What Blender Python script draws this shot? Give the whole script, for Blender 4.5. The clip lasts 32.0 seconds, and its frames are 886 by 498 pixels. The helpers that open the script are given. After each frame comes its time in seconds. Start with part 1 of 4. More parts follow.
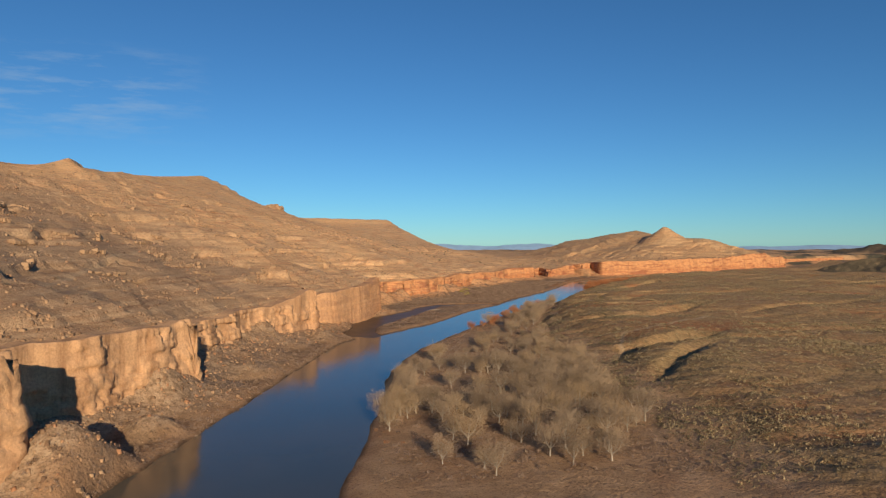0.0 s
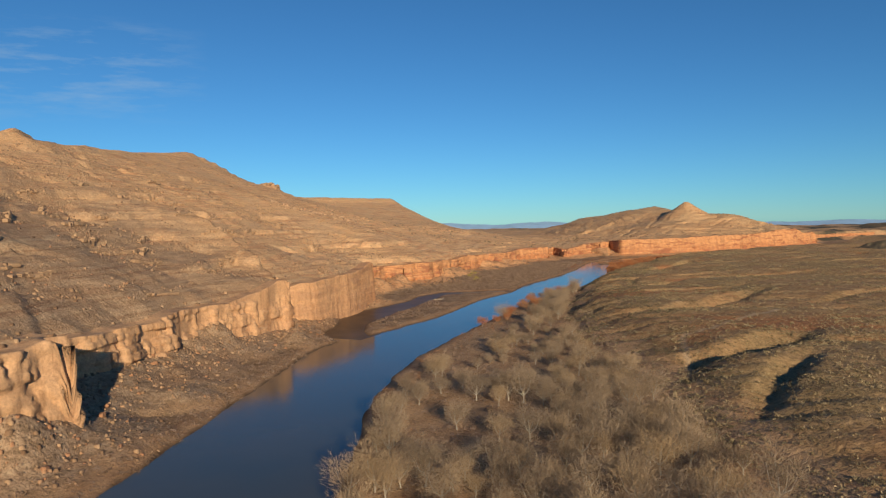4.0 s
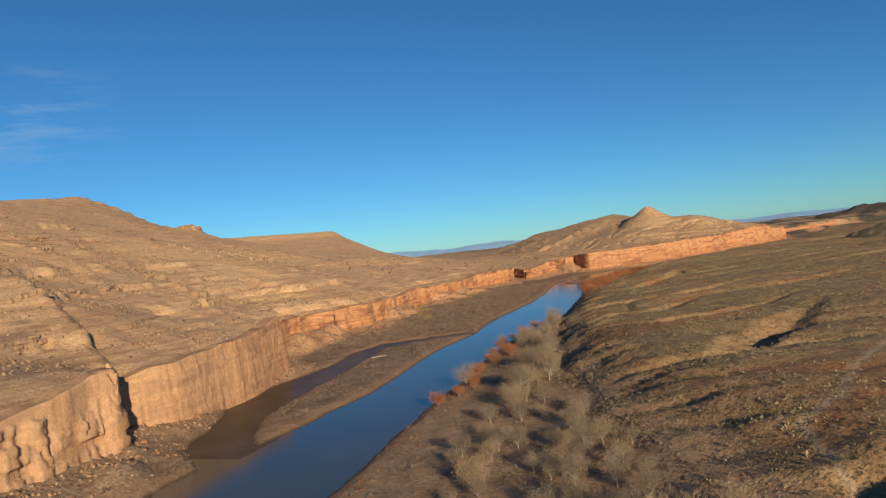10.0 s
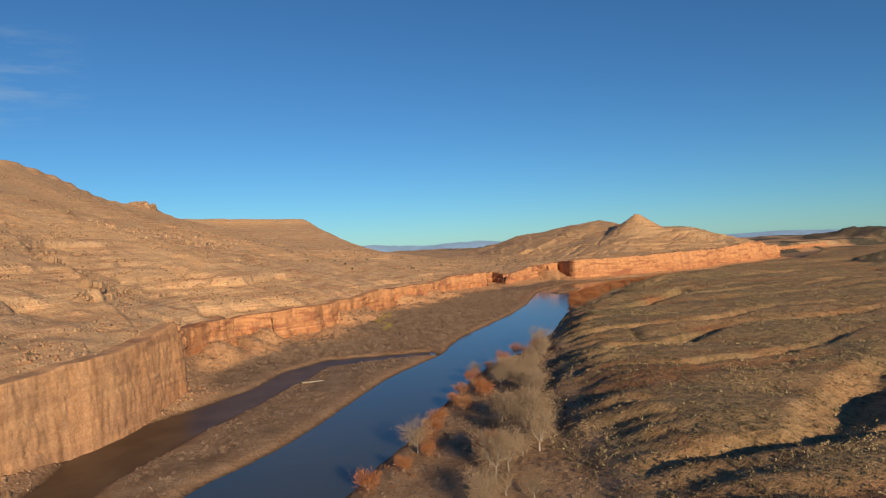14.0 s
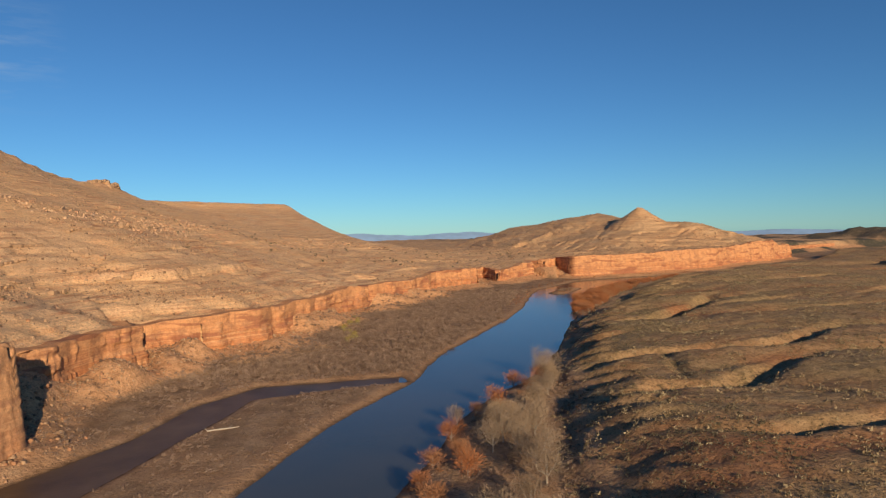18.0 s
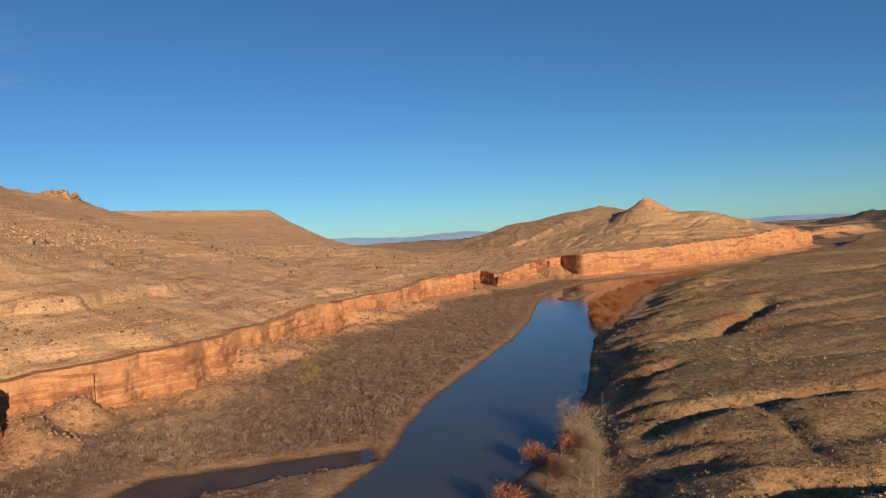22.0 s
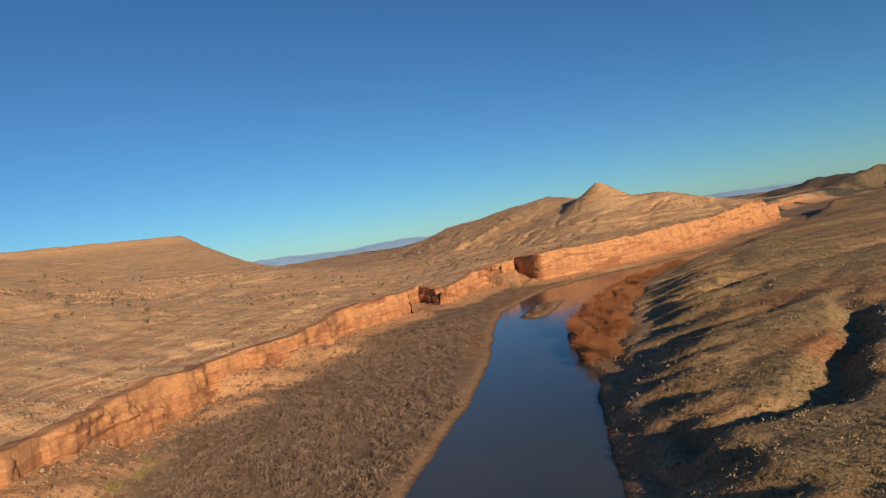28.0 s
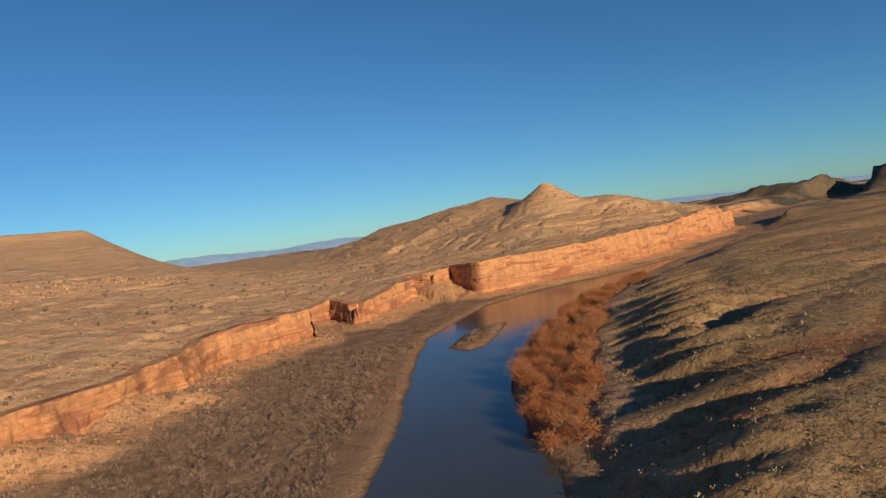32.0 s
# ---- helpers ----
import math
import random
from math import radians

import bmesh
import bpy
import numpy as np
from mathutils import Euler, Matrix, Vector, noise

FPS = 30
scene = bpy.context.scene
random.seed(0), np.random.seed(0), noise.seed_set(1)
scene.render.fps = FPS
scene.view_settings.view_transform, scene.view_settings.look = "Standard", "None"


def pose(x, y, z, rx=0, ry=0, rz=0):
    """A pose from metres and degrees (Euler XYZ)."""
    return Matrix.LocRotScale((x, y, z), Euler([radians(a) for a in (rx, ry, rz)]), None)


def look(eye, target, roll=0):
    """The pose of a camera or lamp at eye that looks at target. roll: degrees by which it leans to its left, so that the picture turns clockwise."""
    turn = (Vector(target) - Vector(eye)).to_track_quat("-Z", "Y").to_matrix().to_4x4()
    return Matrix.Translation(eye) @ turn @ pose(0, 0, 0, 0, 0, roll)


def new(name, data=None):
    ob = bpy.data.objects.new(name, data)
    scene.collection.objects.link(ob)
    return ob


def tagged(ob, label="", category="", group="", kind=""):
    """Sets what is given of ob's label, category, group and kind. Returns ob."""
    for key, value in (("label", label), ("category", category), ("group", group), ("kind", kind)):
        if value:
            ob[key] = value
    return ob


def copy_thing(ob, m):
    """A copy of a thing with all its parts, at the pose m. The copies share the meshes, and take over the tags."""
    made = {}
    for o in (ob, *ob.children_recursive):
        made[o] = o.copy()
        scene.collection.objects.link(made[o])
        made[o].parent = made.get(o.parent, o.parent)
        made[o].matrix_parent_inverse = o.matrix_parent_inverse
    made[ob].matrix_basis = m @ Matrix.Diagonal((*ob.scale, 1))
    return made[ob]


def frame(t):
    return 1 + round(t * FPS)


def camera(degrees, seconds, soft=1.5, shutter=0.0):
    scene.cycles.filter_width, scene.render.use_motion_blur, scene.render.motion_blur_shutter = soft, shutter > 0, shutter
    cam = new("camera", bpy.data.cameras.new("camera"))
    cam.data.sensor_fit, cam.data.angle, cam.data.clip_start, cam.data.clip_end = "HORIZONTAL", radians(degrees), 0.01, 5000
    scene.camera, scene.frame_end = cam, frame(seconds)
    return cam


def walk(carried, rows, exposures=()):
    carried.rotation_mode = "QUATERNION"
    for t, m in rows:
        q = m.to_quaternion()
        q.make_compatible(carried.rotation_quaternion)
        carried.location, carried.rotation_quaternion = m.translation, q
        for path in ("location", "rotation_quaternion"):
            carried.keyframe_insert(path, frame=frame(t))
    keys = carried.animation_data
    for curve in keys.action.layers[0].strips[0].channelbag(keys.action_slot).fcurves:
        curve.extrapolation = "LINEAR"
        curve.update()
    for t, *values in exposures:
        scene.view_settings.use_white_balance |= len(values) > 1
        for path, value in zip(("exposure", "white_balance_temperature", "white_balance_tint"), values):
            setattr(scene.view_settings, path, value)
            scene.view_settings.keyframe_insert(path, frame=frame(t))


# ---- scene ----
cam = camera(69.0, 32.0, 1.25)
# seconds, place in metres, heading, pitch and bank in degrees
ROWS = [
    (0.0, 0.2, -8.1, 98.24, -1.04, -0.53, 0.38),
    (0.5, 1.3, 9.2, 97.92, -0.83, -0.91, -0.07),
    (1.0, 2.1, 26.4, 97.62, -0.59, -1.46, -1.41),
    (1.5, 2.9, 43.7, 97.34, -0.22, -1.98, -2.11),
    (2.0, 3.5, 60.8, 97.09, 0.30, -2.36, -0.79),
    (2.5, 4.2, 78.0, 96.84, 0.71, -2.55, 0.01),
    (3.0, 4.8, 95.1, 96.62, 0.48, -2.61, 0.11),
    (3.5, 5.5, 112.1, 96.42, -0.05, -2.55, 0.56),
    (5.5, 9.2, 180.1, 95.75, -0.57, -1.64, 2.22),
    (6.0, 10.4, 197.0, 95.62, -1.10, -1.63, 2.15),
    (6.5, 11.9, 213.9, 95.51, -1.54, -1.38, 2.50),
    (7.0, 13.4, 230.8, 95.40, -1.98, -1.20, 3.13),
    (7.5, 15.1, 247.7, 95.31, -2.22, -0.94, 2.93),
    (8.0, 17.0, 264.5, 95.23, -2.64, -0.48, 5.28),
    (8.5, 19.0, 281.3, 95.16, -2.89, -0.22, 6.65),
    (9.0, 21.2, 298.1, 95.11, -3.38, -0.18, 6.91),
    (9.5, 23.5, 314.9, 95.06, -4.02, -0.21, 6.91),
    (10.0, 25.9, 331.6, 95.01, -4.70, -0.23, 6.22),
    (10.5, 28.5, 348.4, 94.98, -5.23, -0.32, 6.08),
    (11.0, 31.1, 365.1, 94.96, -5.70, -0.42, 5.77),
    (11.5, 33.9, 381.8, 94.94, -6.01, -0.52, 4.97),
    (12.0, 36.7, 398.5, 94.92, -6.21, -0.59, 3.67),
    (12.5, 39.6, 415.2, 94.92, -6.22, -0.68, 2.85),
    (13.0, 42.6, 431.9, 94.91, -6.32, -0.74, 2.46),
    (13.5, 45.6, 448.6, 94.92, -6.47, -0.73, 2.50),
    (14.0, 48.6, 465.3, 94.92, -6.58, -0.66, 2.57),
    (14.5, 51.7, 481.9, 94.93, -6.52, -0.51, 3.11),
    (16.5, 64.1, 548.6, 94.98, -6.77, -1.25, 2.33),
    (17.0, 67.2, 565.3, 94.99, -7.02, -1.40, 2.23),
    (17.5, 70.3, 582.0, 95.00, -7.33, -1.54, 2.18),
    (18.0, 73.5, 598.6, 95.01, -7.35, -1.55, 1.14),
    (18.5, 76.6, 615.3, 95.02, -7.38, -1.99, 0.29),
    (19.0, 79.8, 632.0, 95.02, -7.44, -2.70, 0.86),
    (19.5, 82.9, 648.7, 95.02, -7.52, -2.38, 0.94),
    (20.0, 86.1, 665.5, 95.01, -7.63, -2.50, 1.06),
    (20.5, 89.3, 682.2, 95.01, -7.78, -2.52, 1.78),
    (21.0, 92.6, 698.9, 94.99, -7.90, -2.26, 2.36),
    (21.5, 95.9, 715.7, 94.97, -7.90, -1.86, 2.84),
    (22.0, 99.2, 732.5, 94.94, -7.75, -1.54, 3.42),
    (22.5, 102.7, 749.3, 94.90, -7.68, -2.03, 2.86),
    (23.0, 106.3, 766.1, 94.86, -8.06, -2.16, 4.48),
    (23.5, 109.9, 782.9, 94.81, -8.39, -1.73, 5.13),
    (24.0, 113.8, 799.8, 94.74, -8.77, -1.24, 5.53),
    (24.5, 117.7, 816.6, 94.67, -9.23, -1.10, 6.24),
    (25.0, 121.9, 833.5, 94.58, -9.77, -1.10, 6.73),
    (25.5, 126.2, 850.5, 94.49, -10.28, -1.05, 7.27),
    (27.5, 146.0, 918.5, 93.97, -12.20, -1.38, 8.36),
    (28.0, 151.7, 935.5, 93.81, -12.88, -1.54, 8.82),
    (28.5, 157.6, 952.6, 93.63, -13.42, -1.47, 9.39),
    (29.0, 164.0, 969.8, 93.43, -13.99, -1.35, 9.87),
    (29.5, 170.6, 987.0, 93.22, -14.71, -1.34, 8.98),
    (30.0, 177.7, 1004.2, 92.99, -15.65, -1.30, 9.07),
    (30.5, 185.1, 1021.4, 92.74, -16.31, -1.33, 8.81),
    (31.0, 192.9, 1038.7, 92.48, -17.06, -1.69, 8.43),
    (31.5, 201.1, 1056.1, 92.19, -17.60, -2.22, 8.62),
    (32.0, 209.8, 1073.5, 91.88, -17.95, -2.19, 7.50),
]
walk(cam, [(t, pose(x, y, z, 90 + pitch, bank, yaw)) for t, x, y, z, yaw, pitch, bank in ROWS],
     # the picture starts cool and warms as the river bends
     [(0.0, 0.16, 6400, 6), (3.0, 0.17, 6300, 4), (6.0, 0.18, 6050, 1), (10.0, 0.18, 6050, 1), (13.0, 0.17, 6400, 5), (19.0, 0.17, 6550, 9), (25.0, 0.15, 6600, 9), (32.0, 0.10, 6500, 7)])
# ---- world, sun and exposure ----
SUN_TO = Vector((0.27, -0.963, 0.0)).normalized()
SUN_UP = radians(15.5)
world = bpy.data.worlds.new("sky")
scene.world = world
world.use_nodes = True
wn = world.node_tree.nodes
sky = wn.new("ShaderNodeTexSky")
sky.sky_type, sky.sun_disc = "NISHITA", False
sky.sun_elevation = SUN_UP
sky.sun_rotation = math.atan2(SUN_TO.x, SUN_TO.y)
sky.altitude, sky.air_density, sky.dust_density, sky.ozone_density = 1800, 1.0, 0.0, 3.2
wn["Background"].inputs["Strength"].default_value = 0.078
# clear winter air: a deeper, greener blue than the model's own
tint = wn.new("ShaderNodeMix")
tint.data_type, tint.blend_type = "RGBA", "MULTIPLY"
tint.inputs[0].default_value = 1.0
tint.inputs[7].default_value = (0.50, 0.83, 1.05, 1)
world.node_tree.links.new(sky.outputs[0], tint.inputs[6])
world.node_tree.links.new(tint.outputs[2], wn["Background"].inputs["Color"])
sun_data = bpy.data.lights.new("sun", "SUN")
sun_data.energy, sun_data.angle, sun_data.color = 5.0, radians(0.6), (1.0, 0.77, 0.52)
sun = new("sun", sun_data)
sun.matrix_world = look(SUN_TO * 500 * math.cos(SUN_UP) + Vector((0, 0, 500 * math.sin(SUN_UP))), (0, 0, 0))

# ---- noise on arrays ----
TABLE = np.random.RandomState(7).randint(0, 65536, 65536)


def lattice(i, j, seed):
    a = TABLE[(i + seed * 131) & 65535]
    return TABLE[(a + j * 7 + seed) & 65535]


def perlin(x, y, seed=0):
    """Gradient noise of two coordinates, about -1 to 1."""
    i, j = np.floor(x).astype(np.int64), np.floor(y).astype(np.int64)
    u, v = x - i, y - j
    fu, fv = u * u * u * (u * (u * 6 - 15) + 10), v * v * v * (v * (v * 6 - 15) + 10)

    def corner(a, b):
        ang = (lattice(i + a, j + b, seed) * (2 * np.pi / 65536)).astype(u.dtype)
        return np.cos(ang) * (u - a) + np.sin(ang) * (v - b)
    lo = corner(0, 0) + fu * (corner(1, 0) - corner(0, 0))
    hi = corner(0, 1) + fu * (corner(1, 1) - corner(0, 1))
    return (lo + fv * (hi - lo)) * 1.5


def fbm(x, y, size, octaves=4, seed=0, gain=0.5):
    out, amp = 0.0, 1.0
    for k in range(octaves):
        out = out + amp * perlin(x / size, y / size, seed + k * 17)
        size, amp = size / 2.03, amp * gain
    return out


def ridged(x, y, size, octaves=4, seed=0):
    """Sharp-crested noise, 0 in the valleys to 1 on the crests."""
    out, amp, total = 0.0, 1.0, 0.0
    for k in range(octaves):
        out = out + amp * (1 - np.abs(perlin(x / size, y / size, seed + k * 13)) * 1.6)
        total += amp
        size, amp = size / 2.1, amp * 0.5
    return np.clip(out / total, 0, 1)


def smooth(x, a, b):
    t = np.clip((x - a) / (b - a), 0, 1)
    return t * t * (3 - 2 * t)


# ---- the plan: shores, cliff lines and rims, south to north ----
SHORE_W = [(-190, -700), (-150, 0), (-136, 200), (-127, 280), (-114, 400), (-102, 530), (-95, 610), (-80, 655), (-58, 675), (6, 785), (60, 930),
           (105, 1003), (128, 1080), (220, 1255), (255, 1330), (275, 1385), (314, 1500), (352, 1590), (376, 1620),
           (454, 1716), (550, 1774), (660, 1798), (800, 1856), (1010, 1974)]
SHORE_E = [(-90, -700), (-50, 0), (-38, 200), (-30, 357), (-33, 471), (-20, 550), (-10, 590), (42, 725), (84, 824), (129, 935), (191, 1014),
           (240, 1119), (285, 1233), (303, 1262), (323, 1345), (345, 1405), (382, 1467), (476, 1583), (543, 1646),
           (588, 1674), (787, 1832), (1014, 1968)]
CHANNEL = [(-72, 640), (-96, 690), (-94, 745), (-97, 800), (-76, 847), (-36, 911), (-22, 968), (9, 1010), (67, 1017), (100, 1021),
           (104, 1003), (60, 996), (11, 977), (-21, 875), (-48, 800), (-64, 745), (-62, 700), (-52, 668)]
SANDBAR = [(354, 1506), (350, 1530), (372, 1562), (402, 1592), (424, 1594), (402, 1556), (372, 1512)]
# x, y, height of the rim, height of the foot
CLIFF = [(-300, -700, 50, 20), (-260, 60, 50, 20), (-186, 165, 51, 14), (-156, 240, 50, 12), (-206, 272, 44, 20), (-182, 318, 40, 15), (-146, 398, 38, 12), (-186, 436, 31, 22), (-176, 520, 29, 19),
         (-156, 600, 29, 16), (-122, 682, 35, 8), (-143, 716, 35, 13), (-112, 745, 37, 6), (-98, 790, 38, 3), (-84, 835, 38, 4),
         (-73, 892, 37, 7), (-112, 925, 33, 13), (-97, 985, 30, 12), (-74, 1058, 28, 9), (-96, 1088, 28, 13), (-50, 1113, 29, 8),
         (-10, 1149, 29, 7), (12, 1215, 29, 9), (38, 1287, 28, 8), (62, 1345, 29, 8), (92, 1400, 30, 8), (130, 1448, 30, 9), (165, 1508, 31, 9),
         (178, 1566, 32, 9), (212, 1604, 33, 9), (262, 1645, 32, 9), (262, 1722, 24, 12), (296, 1754, 28, 10), (311, 1692, 28, 8), (398, 1794, 33, 10), (400, 1830, 34, 20),
         (428, 1808, 35, 24), (460, 1840, 40, 24), (475, 1776, 43, 6), (545, 1795, 44, 7), (612, 1812, 45, 7), (722, 1866, 45, 7), (830, 1915, 46, 7), (906, 1980, 46, 7),
         (930, 2008, 45, 8), (1070, 2074, 44, 8), (1215, 2190, 42, 8), (1250, 2330, 40, 14), (1400, 2480, 37, 16),
         (1750, 2700, 35, 18), (2300, 2900, 33, 20), (4200, 3300, 34, 24)]
# x, y, height of the mesa's rim
RIM = [(-680, -700, 250), (-610, 300, 195), (-585, 700, 196), (-560, 1000, 222), (-590, 1450, 248), (-630, 1800, 288), (-605, 1920, 272), (-575, 2060, 236), (-555, 2180, 226), (-540, 2330, 226), (-560, 2600, 205), (-400, 2950, 212),
       (-225, 3300, 220), (-420, 3700, 215), (-900, 4800, 210)]
# crest of the hill that carries the butte, and of the dark hills to the east
HILL = [(440, 2860, 62), (610, 2720, 106), (812, 2533, 143), (835, 2420, 122), (850, 2300, 114), (930, 2250, 104), (1000, 2240, 97), (1045, 2270, 82)]
DARK = [(1950, 3260, 40), (2050, 3180, 58), (2236, 3005, 82), (2336, 2894, 92), (2425, 2785, 98), (2700, 2500, 112), (3300, 2200, 140)]
# fault steps that drop to the north-east, running up the slope from the corners of the cliff: x, y, drop
SCARPS = [[(-118, 678, 12), (-150, 735, 12), (-205, 800, 11), (-275, 878, 10), (-330, 930, 5), (-420, 1000, 0), (-2000, 1900, 0)],
          [(-74, 888, 10), (-120, 950, 9), (-171, 1018, 10), (-222, 1074, 9), (-270, 1120, 3), (-340, 1190, 0), (-2000, 2400, 0)],
          [(-76, 1056, 6), (-120, 1105, 5), (-170, 1160, 0), (-2000, 2800, 0)], [(-148, 400, 9), (-190, 450, 6), (-260, 520, 0), (-2000, 1500, 0)]]
TRAILS = [[(-250, 400), (-263, 480), (-277, 557), (-284, 651)], [(150, 500), (168, 556), (194, 571), (236, 617), (290, 660)]]
# foot of the rolling hills on the east bank: x, y, steepness
FOOT = [(128, -700, 0.3), (120, 260, 0.35), (120, 500, 0.4), (122, 620, 0.6), (124, 700, 0.8), (140, 800, 0.9), (168, 880, 0.9), (190, 950, 0.9), (202, 1010, 1.0), (246, 1110, 1.0), (292, 1220, 1.0),
        (316, 1264, 1.0), (360, 1345, 1.0), (402, 1412, 1.0), (454, 1494, 1.0), (515, 1580, 0.9), (590, 1645, 0.8), (700, 1725, 0.6), (900, 1862, 0.5), (1100, 1990, 0.5), (1255, 2150, 0.5), (1330, 2330, 0.5), (1480, 2460, 0.3), (1800, 2680, 0.3)]
# gullies cut into those hills: x, y, depth, half width
GULLIES = [[(122, 690, 3, 5), (148, 686, 4, 6), (182, 681, 5, 8), (205, 679, 6, 9), (216, 689, 7, 12), (250, 720, 9, 15), (289, 754, 8, 15), (326, 783, 4, 10), (370, 830, 1, 7)],
           [(205, 679, 5, 8), (241, 686, 4, 8), (300, 690, 1, 6)],
           [(118, 496, 3, 5), (129, 499, 5, 8), (153, 506, 8, 11), (178, 508, 9, 13), (205, 522, 10, 15), (232, 543, 8, 14), (270, 575, 1, 8)],
           [(140, 405, 3, 6), (155, 423, 5, 9), (197, 469, 6, 10), (225, 500, 1, 6)],
           [(192, 977, 4, 6), (219, 973, 5, 7), (241, 977, 6, 7), (261, 978, 5, 7), (297, 973, 5, 6), (320, 971, 6, 8), (343, 975, 7, 9), (394, 1011, 5, 8), (430, 1035, 1, 6)],
           [(212, 1022, 3, 5), (238, 1041, 4, 6), (257, 1054, 3, 5), (285, 1070, 1, 4)],
           [(250, 1119, 5, 8), (273, 1132, 6, 9), (306, 1130, 8, 10), (322, 1130, 8, 12), (342, 1145, 9, 13), (367, 1168, 8, 10), (396, 1182, 8, 9), (431, 1222, 6, 9), (440, 1240, 4, 8), (470, 1260, 1, 6)],
           [(178, 893, 3, 6), (200, 895, 6, 9), (227, 899, 7, 10), (255, 894, 7, 10), (302, 927, 5, 8), (340, 945, 1, 6)],
           [(261, 976, 4, 5), (247, 932, 3, 5), (244, 915, 1, 5)],
           [(440, 1350, 5, 10), (452, 1357, 9, 15), (477, 1378, 9, 15), (501, 1395, 6, 12), (539, 1384, 4, 8), (580, 1392, 1, 6)],
           [(410, 1172, 1, 5), (421, 1177, 3, 5), (458, 1186, 4, 6), (520, 1200, 1, 5)],
           [(396, 1106, 1, 5), (414, 1110, 4, 6), (457, 1114, 4, 6), (520, 1125, 1, 5)],
           [(194, 828, 1, 5), (230, 817, 4, 6), (286, 828, 4, 6), (327, 847, 3, 5), (390, 880, 1, 5)],
           [(330, 700, 1, 6), (400, 742, 4, 8), (470, 770, 4, 8), (560, 790, 1, 6)], [(360, 950, 1, 5), (450, 957, 4, 7), (540, 975, 1, 6)],
           [(560, 1180, 1, 6), (640, 1215, 5, 9), (720, 1230, 1, 6)], [(620, 1420, 1, 6), (700, 1450, 5, 9), (800, 1470, 1, 6)], [(540, 1080, 1, 6), (640, 1100, 5, 9), (760, 1095, 5, 9), (860, 1120, 1, 6)]]
# crest of the wooded spur that comes in from the east
SPUR = [(985, 1652, 14), (1015, 1638, 34), (1100, 1605, 52), (1170, 1585, 68), (1400, 1550, 92), (1900, 1500, 120)]
# outline of the cottonwood grove
GROVE = [(-24, 290), (-30, 400), (-22, 470), (25, 565), (62, 650), (104, 745), (114, 810), (136, 905), (158, 950), (184, 1000), (196, 990), (152, 870), (130, 790), (124, 720), (116, 640), (126, 560), (118, 500), (108, 420), (114, 330), (92, 265), (30, 245)]


def nearest(x, y, line):
    """Signed distance to a polyline (positive on its left), and its further columns at the nearest place."""
    line = np.array(line, float)
    best = np.full(x.shape, 1e18, x.dtype)
    sign = np.ones(x.shape, x.dtype)
    cols = [np.zeros(x.shape, x.dtype) for _ in range(line.shape[1] - 2)]
    for a, b in zip(line[:-1].tolist(), line[1:].tolist()):
        dx, dy = b[0] - a[0], b[1] - a[1]
        t = np.clip(((x - a[0]) * dx + (y - a[1]) * dy) / (dx * dx + dy * dy), 0, 1)
        ex, ey = x - a[0] - t * dx, y - a[1] - t * dy
        d2 = ex * ex + ey * ey
        near = d2 < best
        cr = dx * ey - dy * ex
        sign = np.where(near, np.where(cr >= 0, 1.0, -1.0), sign)
        best = np.where(near, d2, best)
        for k in range(len(cols)):
            cols[k] = np.where(near, a[2 + k] + t * (b[2 + k] - a[2 + k]), cols[k])
    return np.sqrt(best) * sign, cols


def inside(x, y, ring):
    """Signed distance to a closed outline, positive inside."""
    odd = np.zeros(x.shape, bool)
    best = np.full(x.shape, 1e18, x.dtype)
    ring = [(float(a), float(b)) for a, b in ring]
    for a, b in zip(ring, ring[1:] + ring[:1]):
        dx, dy = b[0] - a[0], b[1] - a[1]
        t = np.clip(((x - a[0]) * dx + (y - a[1]) * dy) / (dx * dx + dy * dy), 0, 1)
        best = np.minimum(best, (x - a[0] - t * dx) ** 2 + (y - a[1] - t * dy) ** 2)
        if dy:
            odd ^= ((a[1] > y) != (b[1] > y)) & (x < a[0] + (y - a[1]) * dx / dy)
    return np.sqrt(best) * np.where(odd, 1, -1)


def soften(line, step=14.0):
    """A polyline with its corners rounded a little."""
    p = np.array(line, float)
    out = [p[0]]
    for a, b, c in zip(p[:-2], p[1:-1], p[2:]):
        la, lc = np.linalg.norm(b[:2] - a[:2]), np.linalg.norm(c[:2] - b[:2])
        k = min(step, 0.4 * la, 0.4 * lc)
        out += [b + (a - b) * k / la, (b + (a - b) * k / la + 2 * b + b + (c - b) * k / lc) / 4, b + (c - b) * k / lc]
    return np.array(out + [p[-1]])


def crag(line, gap, swing):
    """The cliff line in short steps with an uneven edge, and where each of its corners lies."""
    p = np.array(line, float)
    out, at = [], []
    for k, (a, b) in enumerate(zip(p[:-1], p[1:])):
        at.append(len(out))
        long = np.linalg.norm(b[:2] - a[:2])
        near = 150 < a[1] < 2250 and a[0] < 1300
        count = max(int(long / gap), 1) if near else max(int(long / 150), 1)
        side = np.array([b[1] - a[1], a[0] - b[0]]) / long
        for j in range(count):
            q = a + (b - a) * j / count
            if near and j:
                sway = swing * (0.35 if 740 < q[1] < 890 and q[0] < 0 else 1.0)
                s = 37.0 * k + j * gap
                q[:2] += side * sway * (float(perlin(np.array([s / 31.0]), np.array([0.5]), 16)[0]) + 0.6 * (lattice(np.array([k]), np.array([j]), 17)[0] / 65536 - 0.5))
            out.append(q)
    at.append(len(out))
    return np.array(out + [p[-1]]), at


CLIFF_LINE, CORNER = crag(CLIFF, 13.0, 6.5)


